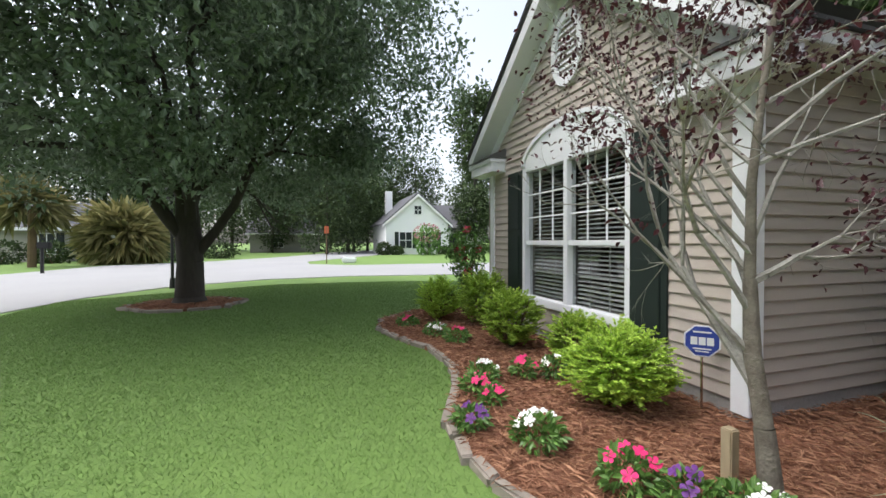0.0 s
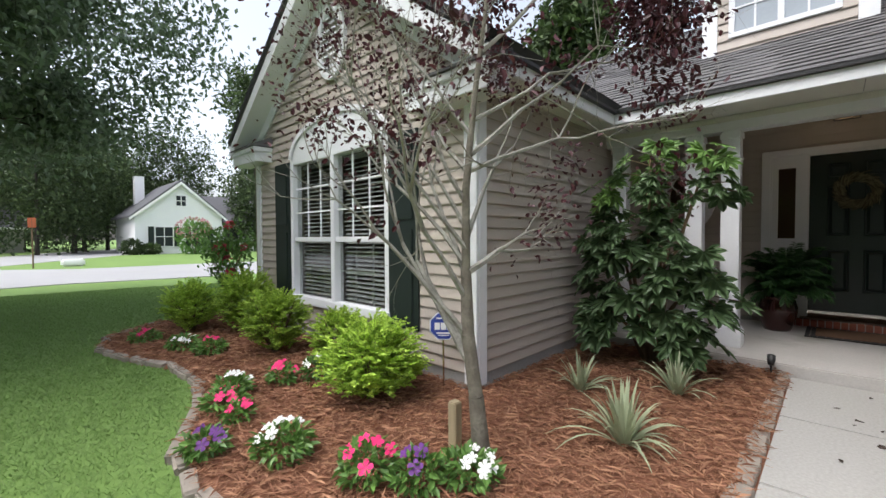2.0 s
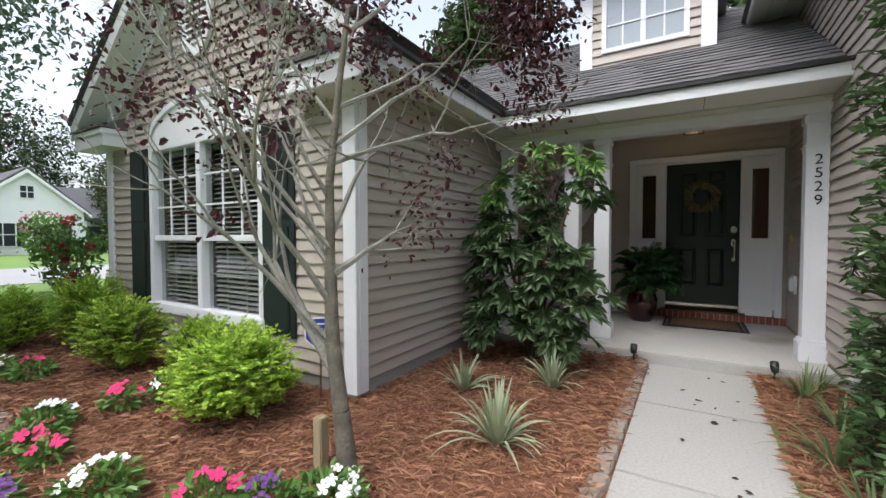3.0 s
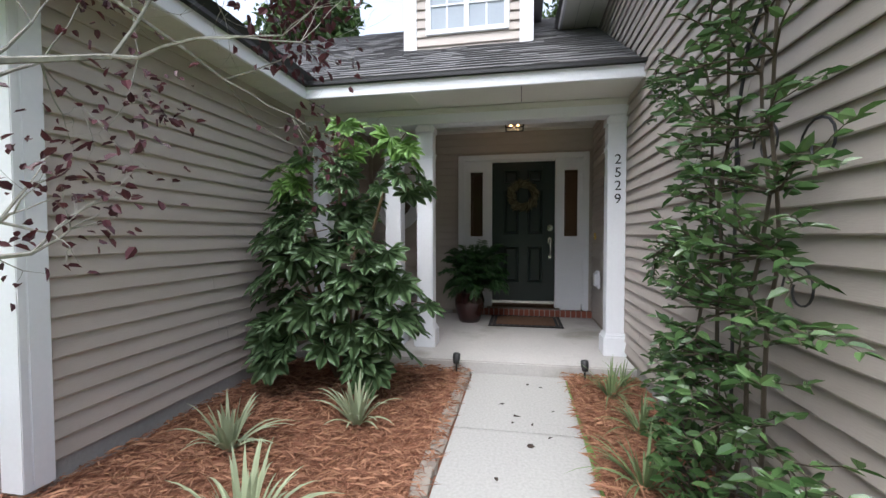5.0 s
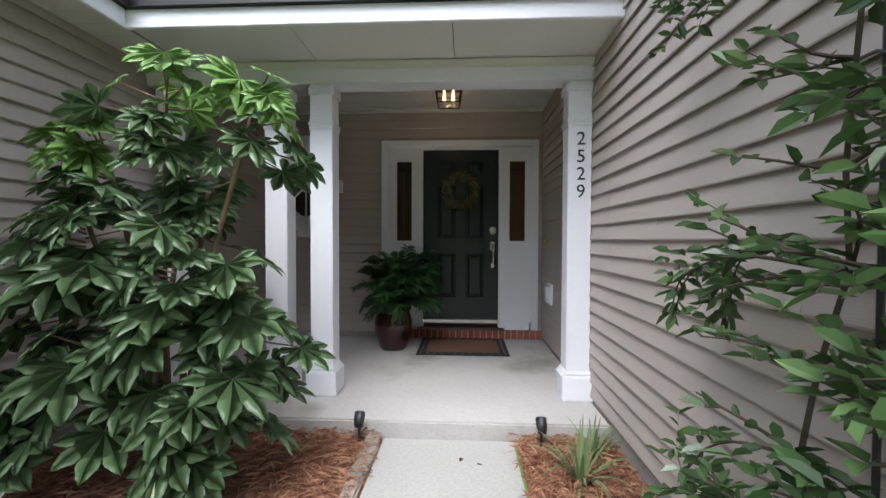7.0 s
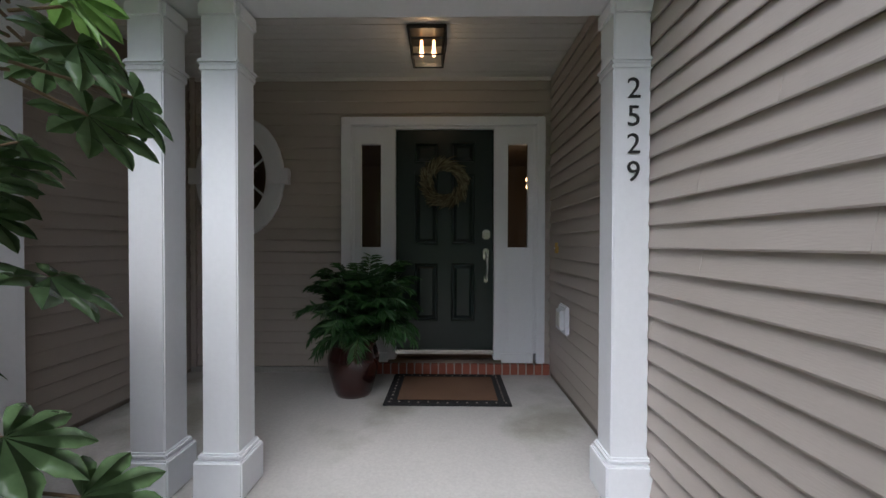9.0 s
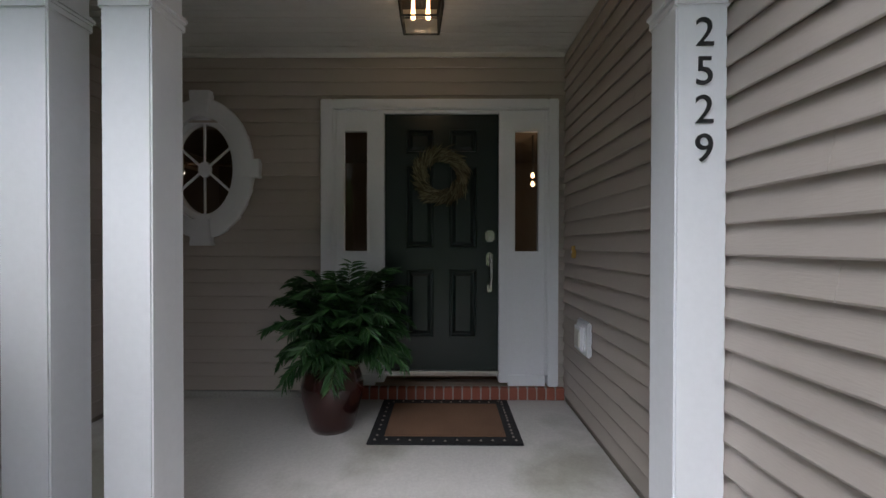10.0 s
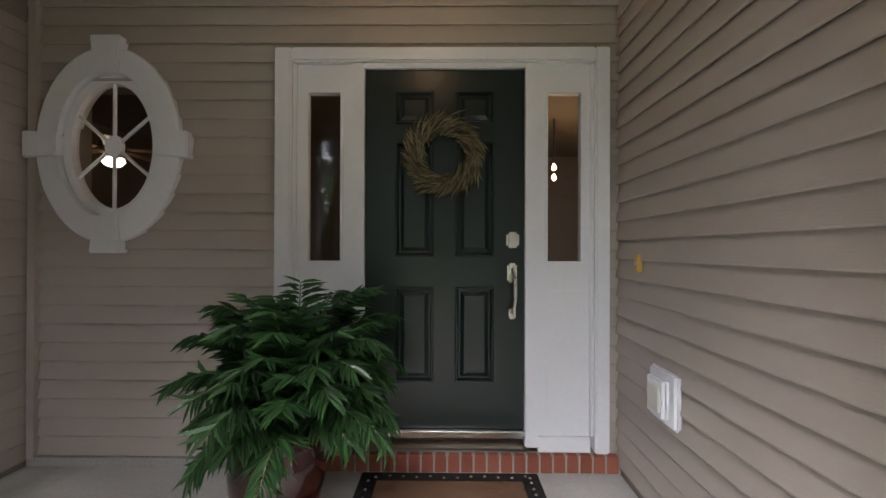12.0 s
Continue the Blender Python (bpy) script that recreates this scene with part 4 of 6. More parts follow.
part("casing", oval_ring(bmesh.new(), [(BACK_X, 0.41, 0.555), (BACK_X - 0.045, 0.41, 0.555), (BACK_X - 0.05, 0.40, 0.545), (BACK_X - 0.05, 0.29, 0.415), (BACK_X - 0.03, 0.285, 0.41), (BACK_X + 0.1, 0.285, 0.41)]), WHITE, window_2)
part("sash", oval_ring(bmesh.new(), [(BACK_X + 0.03, 0.30, 0.42), (BACK_X - 0.02, 0.28, 0.405), (BACK_X - 0.02, 0.235, 0.36), (BACK_X + 0.03, 0.232, 0.355)]), WHITE, window_2)
for a, w0, w1, r0, r1 in ((0, 0.06, 0.075, 0.275, 0.465), (90, 0.065, 0.085, 0.40, 0.61), (180, 0.06, 0.075, 0.275, 0.465), (270, 0.065, 0.085, 0.40, 0.61)):
    bm = bmesh.new()
    prism(bm, [(r0, -w0), (r1, -w1), (r1, w1), (r0, w0)], "x", -0.075, 0.0)
    bmesh.ops.bevel(bm, geom=bm.edges[:], offset=0.006, segments=2, affect="EDGES")
    for v in bm.verts:
        c, s_ = math.cos(radians(a)), math.sin(radians(a))
        v.co = Vector((BACK_X + v.co.x, OV_Y + v.co.y * c - v.co.z * s_, OV_Z + v.co.y * s_ + v.co.z * c))
    part("keystone", bm, WHITE, window_2)
pane = part("pane", oval_ring(bmesh.new(), [(BACK_X + 0.016, 0.235, 0.36), (BACK_X + 0.016, 0.001, 0.001)]), GLASS, window_2, "clear oval pane")
pane.visible_shadow = False
part("hub", oval_ring(bmesh.new(), [(BACK_X + 0.01, 0.055, 0.065), (BACK_X - 0.008, 0.05, 0.06), (BACK_X - 0.01, 0.001, 0.001)]), WHITE, window_2)
for k in range(6):
    w = radians(90 + 60 * k)
    hv, hf = tubes([((BACK_X + 0.003, OV_Y + 0.04 * math.cos(w), OV_Z + 0.05 * math.sin(w)), (BACK_X + 0.003, OV_Y + 0.245 * math.cos(w), OV_Z + 0.36 * math.sin(w)), 0.011, 0.011)], 6)
    grid_mesh("spoke", hv, hf, WHITE, window_2)

# ---- lamps ----
porch_light = empty("porch_light", "black metal lantern flush light with clear glass and warm bulbs", "ceiling light", 7.32, 1.0, 2.84)
part("backplate", box(bmesh.new(), -0.14, 0.14, -0.14, 0.14, -0.03, 0.0, 0.006), BLACKM, porch_light)
for sx in (-1, 1):
    for sy in (-1, 1):
        hv, hf = tubes([((0.13 * sx, 0.13 * sy, -0.02), (0.105 * sx, 0.105 * sy, -0.20), 0.008, 0.008)], 4)
        grid_mesh("post", hv, hf, BLACKM, porch_light)
for z, w in ((-0.20, 0.107), (-0.09, 0.12)):
    for a in range(4):
        c, s_ = math.cos(a * math.pi / 2), math.sin(a * math.pi / 2)
        hv, hf = tubes([((w * c - w * s_, w * s_ + w * c, z), (w * c + w * s_, w * s_ - w * c, z), 0.008, 0.008)], 4)
        grid_mesh("bar", hv, hf, BLACKM, porch_light)
bm = bmesh.new()
bmesh.ops.create_cone(bm, segments=4, radius1=0.143, radius2=0.172, depth=0.165, matrix=Matrix.Translation((0, 0, -0.113)) @ Matrix.Rotation(math.pi / 4, 4, "Z"))
g = part("glass_shade", bm, LAMPG, porch_light, "clear tapered glass")
g.visible_shadow = False
for y in (-0.045, 0.045):
    bm = lathe(bmesh.new(), [(0.001, -0.17), (0.012, -0.165), (0.016, -0.145), (0.012, -0.11), (0.009, -0.05)], 12, (0, y, 0))
    part("light_bulb", bm, BULB, porch_light, "warm glowing bulb")
ld = bpy.data.lights.new("porch_bulb", "POINT")
ld.energy, ld.color, ld.shadow_soft_size = 0.4, (1.0, 0.68, 0.38), 0.05
new("porch_bulb", ld).location = (7.32, 1.0, 2.70)
hall_light = empty("pendant_light", "warm two-bulb pendant glowing in the hall", "pendant light", 10.2, -0.27, 2.75)
hv, hf = tubes([((0, 0, 0), (0, 0, -0.48), 0.008, 0.008)], 6)
grid_mesh("rod", hv, hf, BLACKM, hall_light)
for z in (-0.52, -0.63):
    part("light_bulb", lathe(bmesh.new(), [(0.001, z - 0.035), (0.022, z - 0.02), (0.027, z), (0.02, z + 0.02), (0.008, z + 0.04)], 14), BULB, hall_light, "warm glowing bulb")
ld = bpy.data.lights.new("hall_bulb", "POINT")
ld.energy, ld.color, ld.shadow_soft_size = 4.0, (1.0, 0.7, 0.42), 0.08
new("hall_bulb", ld).location = (10.0, -0.27, 2.0)
fan = empty("ceiling_fan", "ceiling fan with a glowing glass bowl in the inner room", "ceiling fan", 9.6, 3.98, 2.75)
hv, hf = tubes([((0, 0, 0), (0, 0, -0.45), 0.015, 0.015)], 8)
grid_mesh("rod", hv, hf, STEM, fan)
part("motor", lathe(bmesh.new(), [(0.01, -0.40), (0.11, -0.42), (0.12, -0.5), (0.05, -0.54)], 16), STEM, fan)
part("bowl", lathe(bmesh.new(), [(0.085, -0.56), (0.095, -0.59), (0.065, -0.63), (0.001, -0.65)], 16), glowing("fan_bowl", (1.0, 0.86, 0.66), 1.0), fan, "glowing glass bowl")
for k in range(5):
    bm = box(bmesh.new(), 0.12, 0.6, -0.06, 0.06, -0.48, -0.465, 0.005)
    part("blade", bm, FLOORW, fan).matrix_local = Matrix.Rotation(k * 1.2566, 4, "Z")

# ---- things on the porch ----
outlet = empty("outlet_cover", "white weatherproof outlet cover on the siding wall", "outlet", 7.57, RIGHT_Y + 0.018, 0.72)
part("plate", box(bmesh.new(), -0.11, 0.11, 0.0, 0.03, -0.115, 0.115, 0.012), WHITE, outlet)
part("cover", box(bmesh.new(), -0.075, 0.075, 0.03, 0.062, -0.09, 0.09, 0.015), WHITE, outlet)
part("hatch", box(bmesh.new(), -0.05, 0.05, 0.06, 0.068, -0.055, 0.055, 0.006), SOFFIT, outlet)
bell = empty("doorbell", "small brass doorbell button on the siding", "doorbell", 7.83, RIGHT_Y + 0.012, 1.28)
part("plate", box(bmesh.new(), -0.018, 0.018, 0, 0.028, -0.045, 0.045, 0.005), YELLOWB, bell)
part("button", box(bmesh.new(), -0.008, 0.008, 0.026, 0.034, -0.01, 0.01, 0.003), WHITE, bell)
doormat = empty("doormat", "black rubber doormat with a brown coir centre", "doormat", 7.70, 0.85, FLOOR_Z)
part("border", box(bmesh.new(), -0.36, 0.36, -0.48, 0.48, 0.0, 0.012, 0.004), MATB, doormat)
part("coir_centre", box(bmesh.new(), -0.27, 0.27, -0.385, 0.385, 0.01, 0.018, 0.004), COIR, doormat, "brown coir field")
bm = bmesh.new()
for k in range(46):
    u = k / 46 * 3.36
    x, y = (-0.315, -0.44 + u) if u < 0.88 else ((-0.315 + u - 0.88, 0.43) if u < 1.5 else ((0.315, 0.43 - (u - 1.5)) if u < 2.4 else (0.315 - (u - 2.4) * 0.66, -0.43)))
    bmesh.ops.create_cone(bm, segments=5, radius1=0.010, radius2=0.006, depth=0.006, cap_ends=True, matrix=Matrix.Translation((x + random.uniform(-0.01, 0.01), y, 0.014)))
tagged(part("raised_pattern", bm, STONE, doormat), "pale worn studs round the border", kind="stuff")

# wreath
wreath = empty("wreath", "dried twig wreath hanging on the front door", "wreath", FX + 0.01, 0.885, 1.87)
n = 1500
a = rng.uniform(0, 2 * math.pi, n)
rr = 0.155 + rng.normal(0, 0.02, n)
p = np.stack([rng.uniform(-0.045, 0.0, n), rr * np.cos(a), rr * np.sin(a)], 1)
d = np.stack([rng.normal(-0.2, 0.3, n), -np.sin(a) + 0.75 * np.cos(a) * rng.uniform(-0.2, 1, n), np.cos(a) + 0.75 * np.sin(a) * rng.uniform(-0.2, 1, n)], 1)
v, f = leaves(p, d, rng.uniform(0.05, 0.125, n), 0.06)
tagged(grid_mesh("foliage", v, f, WREATH, wreath), "dry olive and tan sprigs", kind="stuff")
seg = []
for k in range(40):
    w0, w1 = 2 * math.pi * k / 40, 2 * math.pi * (k + 1) / 40
    for o in (0.0, 0.012, -0.012):
        seg.append(((-0.02, (0.16 + o) * math.cos(w0), (0.16 + o) * math.sin(w0)), (-0.02, (0.16 + o) * math.cos(w1), (0.16 + o) * math.sin(w1)), 0.009, 0.009))
grid_mesh("hoop", *tubes(seg, 5), STEM, wreath)

# potted palm
pot = empty("plant_pot", "glossy oxblood glazed plant pot on the porch floor", "plant pot", 7.60, 1.605, FLOOR_Z)
part("body", lathe(bmesh.new(), [(0.001, 0.0), (0.135, 0.0), (0.15, 0.03), (0.20, 0.22), (0.205, 0.30), (0.18, 0.39), (0.175, 0.41), (0.195, 0.43), (0.195, 0.455), (0.165, 0.46), (0.16, 0.40), (0.001, 0.40)], 32), POTM, pot)
part("soil", lathe(bmesh.new(), [(0.001, 0.425), (0.10, 0.42), (0.165, 0.405)], 20), SOIL, pot)


def frond_plant(name, label, x, y, z, fronds, height, reach, size, mat, leaflets=17, width=0.085):
    """Arching pinnate fronds: leaflets in two drooping ranks along each curved rib."""
    th = empty(name, label, "palm", x, y, z)
    for k in range(fronds):
        a, el = 2.399 * k + rng.uniform(-0.3, 0.3), 0.35 + 1.15 * ((k + 0.5) / fronds) ** 0.8
        L = height * rng.uniform(0.8, 1.1) * (0.72 + 0.28 * math.sin(el))
        t = np.linspace(0, 1, leaflets + 5)
        bend = el - (0.85 + 0.6 * rng.random()) * t ** 1.8
        step = L / (len(t) - 1)
        out = np.cumsum(np.cos(bend)) * step * reach + 0.03
        up = np.cumsum(np.sin(bend)) * step
        wob = rng.normal(0, 0.05) * t * t
        side = np.array((-math.sin(a), math.cos(a), 0))
        sp = np.stack([np.cos(a) * out, np.sin(a) * out, up], 1) + side * wob[:, None]
        seg = [(sp[i], sp[i + 1], 0.005 * (1 - 0.7 * t[i]), 0.005 * (1 - 0.7 * t[i + 1])) for i in range(len(sp) - 1)]
        ps, ds, ss = [], [], []
        for i in range(6, len(sp)):
            ax = sp[i] - sp[i - 1]
            ax /= np.linalg.norm(ax)
            for s_ in (-1, 1):
                ps.append(sp[i]), ds.append(ax * 0.8 + side * s_ * 0.72 + np.array((0, 0, -0.22)) + rng.normal(0, 0.07, 3))
                ss.append(size * (0.45 + 0.7 * math.sin(math.pi * min(1, 0.05 + 0.85 * t[i]))))
        v, f = leaves(np.array(ps), np.array(ds), np.array(ss), width, 0.32)
        fr = grid_mesh("frond", *tubes(seg, 4), GREENSTEM, th)
        tagged(grid_mesh("foliage", v, f, mat, fr), kind="stuff")
    return th


frond_plant("potted_palm", "bushy dark green parlour palm growing from the glazed pot", 7.60, 1.53, FLOOR_Z + 0.41, 80, 0.76, 0.66, 0.13, PALML, 22, 0.068)


# ---- plants of the bed ----
def bush(x, y, r, h, seed, label):
    g = np.random.default_rng(seed)
    th = empty("shrub", label, "shrub", x, y, 0.02, group="lime green shrubs")
    n = int(620 * (r / 0.42) ** 2)
    p, nrm = ball(n, g, 0.62)
    lump = np.array([1 + 0.22 * noise.noise((q[0] * 2.4 + seed, q[1] * 2.4, q[2] * 3.0)) for q in nrm])
    p = p * lump[:, None] * np.array((r, r, h * 0.5)) * 0.9 + np.array((0, 0, h * 0.52))
    p[:, 2] = np.maximum(p[:, 2], 0.05 + 0.05 * g.random(n))
    P, D, S, shoot = [], [], [], []
    for c, o in zip(p, nrm):
        w = np.array((o[0], o[1], 0.25 + 0.45 * max(0.0, o[2]))) + g.normal(0, 0.22, 3)
        w /= np.linalg.norm(w)
        L = g.uniform(0.09, 0.19) * (r / 0.42) ** 0.5
        sd = np.cross(w, (0, 0, 1.0))
        sd /= np.linalg.norm(sd) + 1e-6
        shoot.append((c - w * L * 0.5, c + w * L * 0.5, 0.0025, 0.0012))
        for j in range(7):
            q = c + w * L * (j / 6 - 0.5)
            for e in (-1, 1):
                P.append(q), D.append(w * 0.62 + sd * e * 0.85 + np.array((0, 0, 0.22)) + g.normal(0, 0.16, 3)), S.append(g.uniform(0.034, 0.055) * (1.0 - 0.045 * j))
        P.append(c + w * L * 0.5), D.append(w), S.append(0.035)
    v, f = leaves(np.array(P), np.array(D), np.array(S), 0.29, 0.1, g)
    tagged(grid_mesh("foliage", v, f, LIME, th), "small bright lime green leaves", kind="stuff")
    tagged(grid_mesh("shoots", *tubes(shoot, 3), GREENSTEM, th), kind="stuff")
    out = []
    for k in range(14):
        w = g.uniform(0, 6.28)
        e = np.array((math.cos(w) * r * 0.7, math.sin(w) * r * 0.7, h * g.uniform(0.4, 0.9)))
        out.append(((0, 0, -0.03), e * 0.5 + np.array((0, 0, 0.02)), 0.012, 0.007))
        out.append((e * 0.5 + np.array((0, 0, 0.02)), e, 0.007, 0.003))
    grid_mesh("twigs", *tubes(out, 5), STEM, th)


bush(2.83, 3.80, 0.43, 0.61, 1, "rounded lime green shrub beside the yard sign")
bush(3.12, 4.72, 0.30, 0.58, 2, "smaller lime green shrub under the window")
bush(2.88, 5.65, 0.36, 0.70, 3, "rounded lime green shrub under the window")
bush(3.08, 7.0, 0.40, 0.86, 4, "taller lime green shrub at the far window edge")
bush(2.55, 7.55, 0.36, 0.70, 5, "lime green shrub at the far end of the bed")


def flowers(x, y, r, h, petal, n, seed, label, size=0.035):
    g = np.random.default_rng(seed)
    th = empty("flower", label, "flowers", x, y, 0.02, group="bedding flowers")
    k = int(260 * (r / 0.16) ** 1.5)
    p, nrm = ball(k, g, 0.4)
    p = p * np.array((r, r, h * 0.45)) + np.array((0, 0, h * 0.45))
    v, f = leaves(p, nrm + g.normal(0, 0.5, (k, 3)), g.uniform(0.04, 0.07, k), 0.26, 0.15, g)
    tagged(grid_mesh("foliage", v, f, DEEP, th), "bright green leaves", kind="stuff")
    for i in range(n):
        w, q = g.uniform(0, 6.28), r * math.sqrt(g.uniform(0, 1)) * 0.95
        c = np.array((math.cos(w) * q, math.sin(w) * q, h * (1.05 - 0.45 * (q / r) ** 2)))
        nn = np.array((math.cos(w) * 0.35 - 0.45, math.sin(w) * 0.35 - 0.3, 0.75))
        nn /= np.linalg.norm(nn)
        a = np.cross(nn, (0, 1, 0.2))
        a /= np.linalg.norm(a)
        b = np.cross(nn, a)
        ps, fs = [tuple(c)], []
        s = size * g.uniform(0.8, 1.2)
        for j in range(5):
            for dt, rad in ((-0.55, 0.75), (-0.3, 1.0), (0.0, 1.08), (0.3, 1.0), (0.55, 0.75)):
                t = j * 2 * math.pi / 5 + dt
                ps.append(tuple(c + s * rad * (math.cos(t) * a + math.sin(t) * b) + nn * (0.006 * rad - 0.002 * j)))
            fs += [(0, 1 + 5 * j + q_, 2 + 5 * j + q_) for q_ in range(4)]
        grid_mesh("bloom", ps, fs, petal, th)


for row in ((1.90, 3.42, 0.17, 0.21, WHITEP, 9, 11, "white vinca clump in bloom near the lawn edge"), (2.10, 2.86, 0.15, 0.22, PINKP, 9, 12, "bright pink vinca clump in bloom"),
            (2.47, 2.47, 0.16, 0.16, WHITEP, 8, 13, "white vinca clump beside the slender tree"), (2.24, 2.62, 0.13, 0.20, VIOLETP, 4, 14, "dark violet petunia clump"),
            (2.05, 4.62, 0.15, 0.19, WHITEP, 7, 15, "white vinca clump mixed with pink"), (1.92, 4.42, 0.14, 0.17, PINKP, 7, 16, "coral pink vinca clump"),
            (2.46, 4.62, 0.12, 0.20, PINKP, 6, 17, "deep pink vinca clump before the shrubs"), (1.60, 3.80, 0.13, 0.15, VIOLETP, 5, 18, "violet petunia clump near the edging"),
            (2.20, 6.60, 0.17, 0.17, WHITEP, 7, 19, "white vinca clump at the far bed end"), (2.35, 6.15, 0.16, 0.18, PINKP, 7, 20, "red vinca clump at the far bed end"),
            (2.72, 4.50, 0.12, 0.22, WHITEP, 4, 21, "small white vinca before the shrubs"), (1.98, 7.35, 0.16, 0.16, PINKP, 6, 22, "red vinca clump near the bed corner"),
            (1.90, 4.12, 0.10, 0.16, PINKP, 4, 25, "small coral pink vinca near the edging")):
    flowers(*row)


def strap_plant(x, y, n, L, seed, mat, label, name="spider_plant", w=0.0125):
    g = np.random.default_rng(seed)
    th = empty(name, label, "grass plant", x, y, 0.02, group="strap-leaved clumps")
    for k in range(n):
        a, e = g.uniform(0, 6.28), g.uniform(0.6, 1.45)
        ll = L * g.uniform(0.6, 1.15)
        t = np.linspace(0, 1, 7)
        o = ll * math.cos(e) * t + 0.02
        u = ll * math.sin(e) * t - 0.55 * ll * (1.35 - e * 0.62) * t ** 2.2
        c = np.stack([np.cos(a) * o, np.sin(a) * o, np.maximum(u, 0.0)], 1)
        s = np.array((-math.sin(a), math.cos(a), 0.0))
        ww = w * (1.0 - t ** 2.2)[:, None] + 0.0008
        v = np.concatenate([c + s * ww, c - np.array((0, 0, 0.35)) * ww, c - s * ww])
        f = [q for i in range(6) for q in ((i, i + 1, 8 + i, 7 + i), (7 + i, 8 + i, 15 + i, 14 + i))]
        grid_mesh("blade", v, f, mat, th)


for row in ((3.42, 2.02, 64, 0.52, 31), (4.10, 2.62, 40, 0.46, 32), (4.55, 2.00, 38, 0.48, 33)):
    strap_plant(*row, VARIE, "cream-edged variegated spider plant clump in pine straw")
for row in ((5.35, 0.22, 34, 0.42, 34), (4.75, 0.15, 30, 0.42, 35), (4.15, 0.30, 40, 0.45, 36), (3.5, 0.32, 34, 0.42, 37), (5.62, 0.08, 22, 0.38, 38)):
    strap_plant(*row, STRAP, "green strap-leaved liriope clump beside the walk", "liriope", 0.007)


# slender purple-leaved tree
def purple_tree():
    g = np.random.default_rng(5)
    th = empty("purple_leaf_tree", "slender grey-barked tree with dark purple leaves, partly bare", "tree", 2.67, 2.53, 0.0)
    trunk = [((0, 0, -0.05), (-0.02, 0.04, 0.4), 0.058, 0.045), ((-0.02, 0.04, 0.4), (-0.02, 0.10, 0.75), 0.042, 0.040), ((-0.02, 0.10, 0.75), (0.0, 0.13, 1.12), 0.040, 0.032),
             ((0.0, 0.13, 1.12), (-0.01, 0.12, 1.6), 0.027, 0.023), ((-0.01, 0.12, 1.6), (0.04, 0.10, 2.1), 0.023, 0.018), ((0.04, 0.10, 2.1), (0.10, 0.05, 2.7), 0.018, 0.012)]
    grid_mesh("trunk", *tubes(trunk, 9), TRUNKB, th, smooth=True)
    out, tips = [], []
    # bare, lichened limbs reaching over the bed
    for p, d, L, r in (((-0.02, 0.07, 0.55), (-0.10, 0.62, 0.85), 0.72, 0.021), ((-0.02, 0.08, 0.62), (-0.22, 0.55, 0.85), 0.80, 0.020), ((-0.02, 0.10, 0.74), (-0.45, 0.50, 0.9), 0.7, 0.018), ((-0.01, 0.12, 0.95), (-0.5, 0.15, 1.0), 0.75, 0.019),
                       ((0, 0.13, 1.15), (-0.35, 0.62, 0.9), 0.7, 0.017), ((0, 0.12, 1.5), (-0.5, 0.3, 0.9), 0.62, 0.015), ((-0.02, 0.09, 0.68), (-0.05, 0.75, 0.7), 0.75, 0.018), ((0, 0.13, 1.05), (0.1, 0.55, 1.0), 0.7, 0.017), ((0, 0.12, 1.7), (-0.1, 0.65, 0.7), 0.6, 0.014), ((-0.01, 0.12, 1.25), (-0.65, 0.25, 0.7), 0.65, 0.015), ((0, 0.12, 1.35), (-0.2, 0.5, 0.9), 0.65, 0.015), ((0.02, 0.10, 1.9), (-0.4, 0.5, 0.7), 0.6, 0.013)):
        grow(p, d, L, r, 4, g, 0.30, 0.16, (2, 3), 0.32, 0.66, 3, out, tips)
    bare = list(tips)
    tips2 = []
    # leafy limbs towards the porch
    for p, d, L, r in (((0, 0.13, 1.10), (0.50, -0.36, 0.42), 0.34, 0.030), ((0, 0.13, 1.3), (0.55, 0.0, 0.75), 0.75, 0.022), ((0.02, 0.10, 1.8), (0.66, -0.48, 0.6), 0.9, 0.022), ((0.08, 0.07, 2.4), (0.55, -0.50, 0.5), 0.9, 0.018),
                       ((0.10, 0.05, 2.7), (0.2, 0.2, 0.9), 0.6, 0.016), ((0.10, 0.05, 2.7), (0.5, -0.45, 0.6), 0.8, 0.016), ((0.05, 0.1, 2.15), (0.5, 0.35, 0.75), 0.7, 0.018), ((0.01, 0.11, 1.7), (0.75, -0.38, 0.42), 0.9, 0.020), ((0.04, 0.1, 2.0), (0.75, -0.42, 0.40), 0.9, 0.018)):
        grow(p, d, L * 0.72, r * 0.8, 4, g, 0.3, 0.10, (2, 3), 0.60, 0.74, 3, out, tips2)
    grid_mesh("branchwork", *tubes(out, 5), GREYBARK, th, "thin lichened grey branches")["kind"] = "stuff"
    P, D, S = [], [], []
    for k, (p, d, dep) in enumerate(tips2):
        if p[2] < 1.2 or p[0] > 1.2 or p[1] < -0.85 or (p[0] > 0.7 and p[1] > -0.2) or (p[2] < 1.75 and g.random() < 0.85) or (p[0] < 0.4 and g.random() < 0.6):
            continue
        for j in range(14 if p[0] > 0.5 and p[2] > 1.9 else 10):
            P.append(p + g.normal(0, 0.08, 3)), D.append(d + g.normal(0, 0.8, 3) - np.array((0, 0, 0.35))), S.append(g.uniform(0.026, 0.052))
    for p, d, dep in bare:
        if p[2] > 1.7:
            for j in range(2 if g.random() < 0.5 else 0):
                P.append(p + g.normal(0, 0.05, 3)), D.append(d + g.normal(0, 0.8, 3) - np.array((0, 0, 0.35))), S.append(g.uniform(0.02, 0.042))
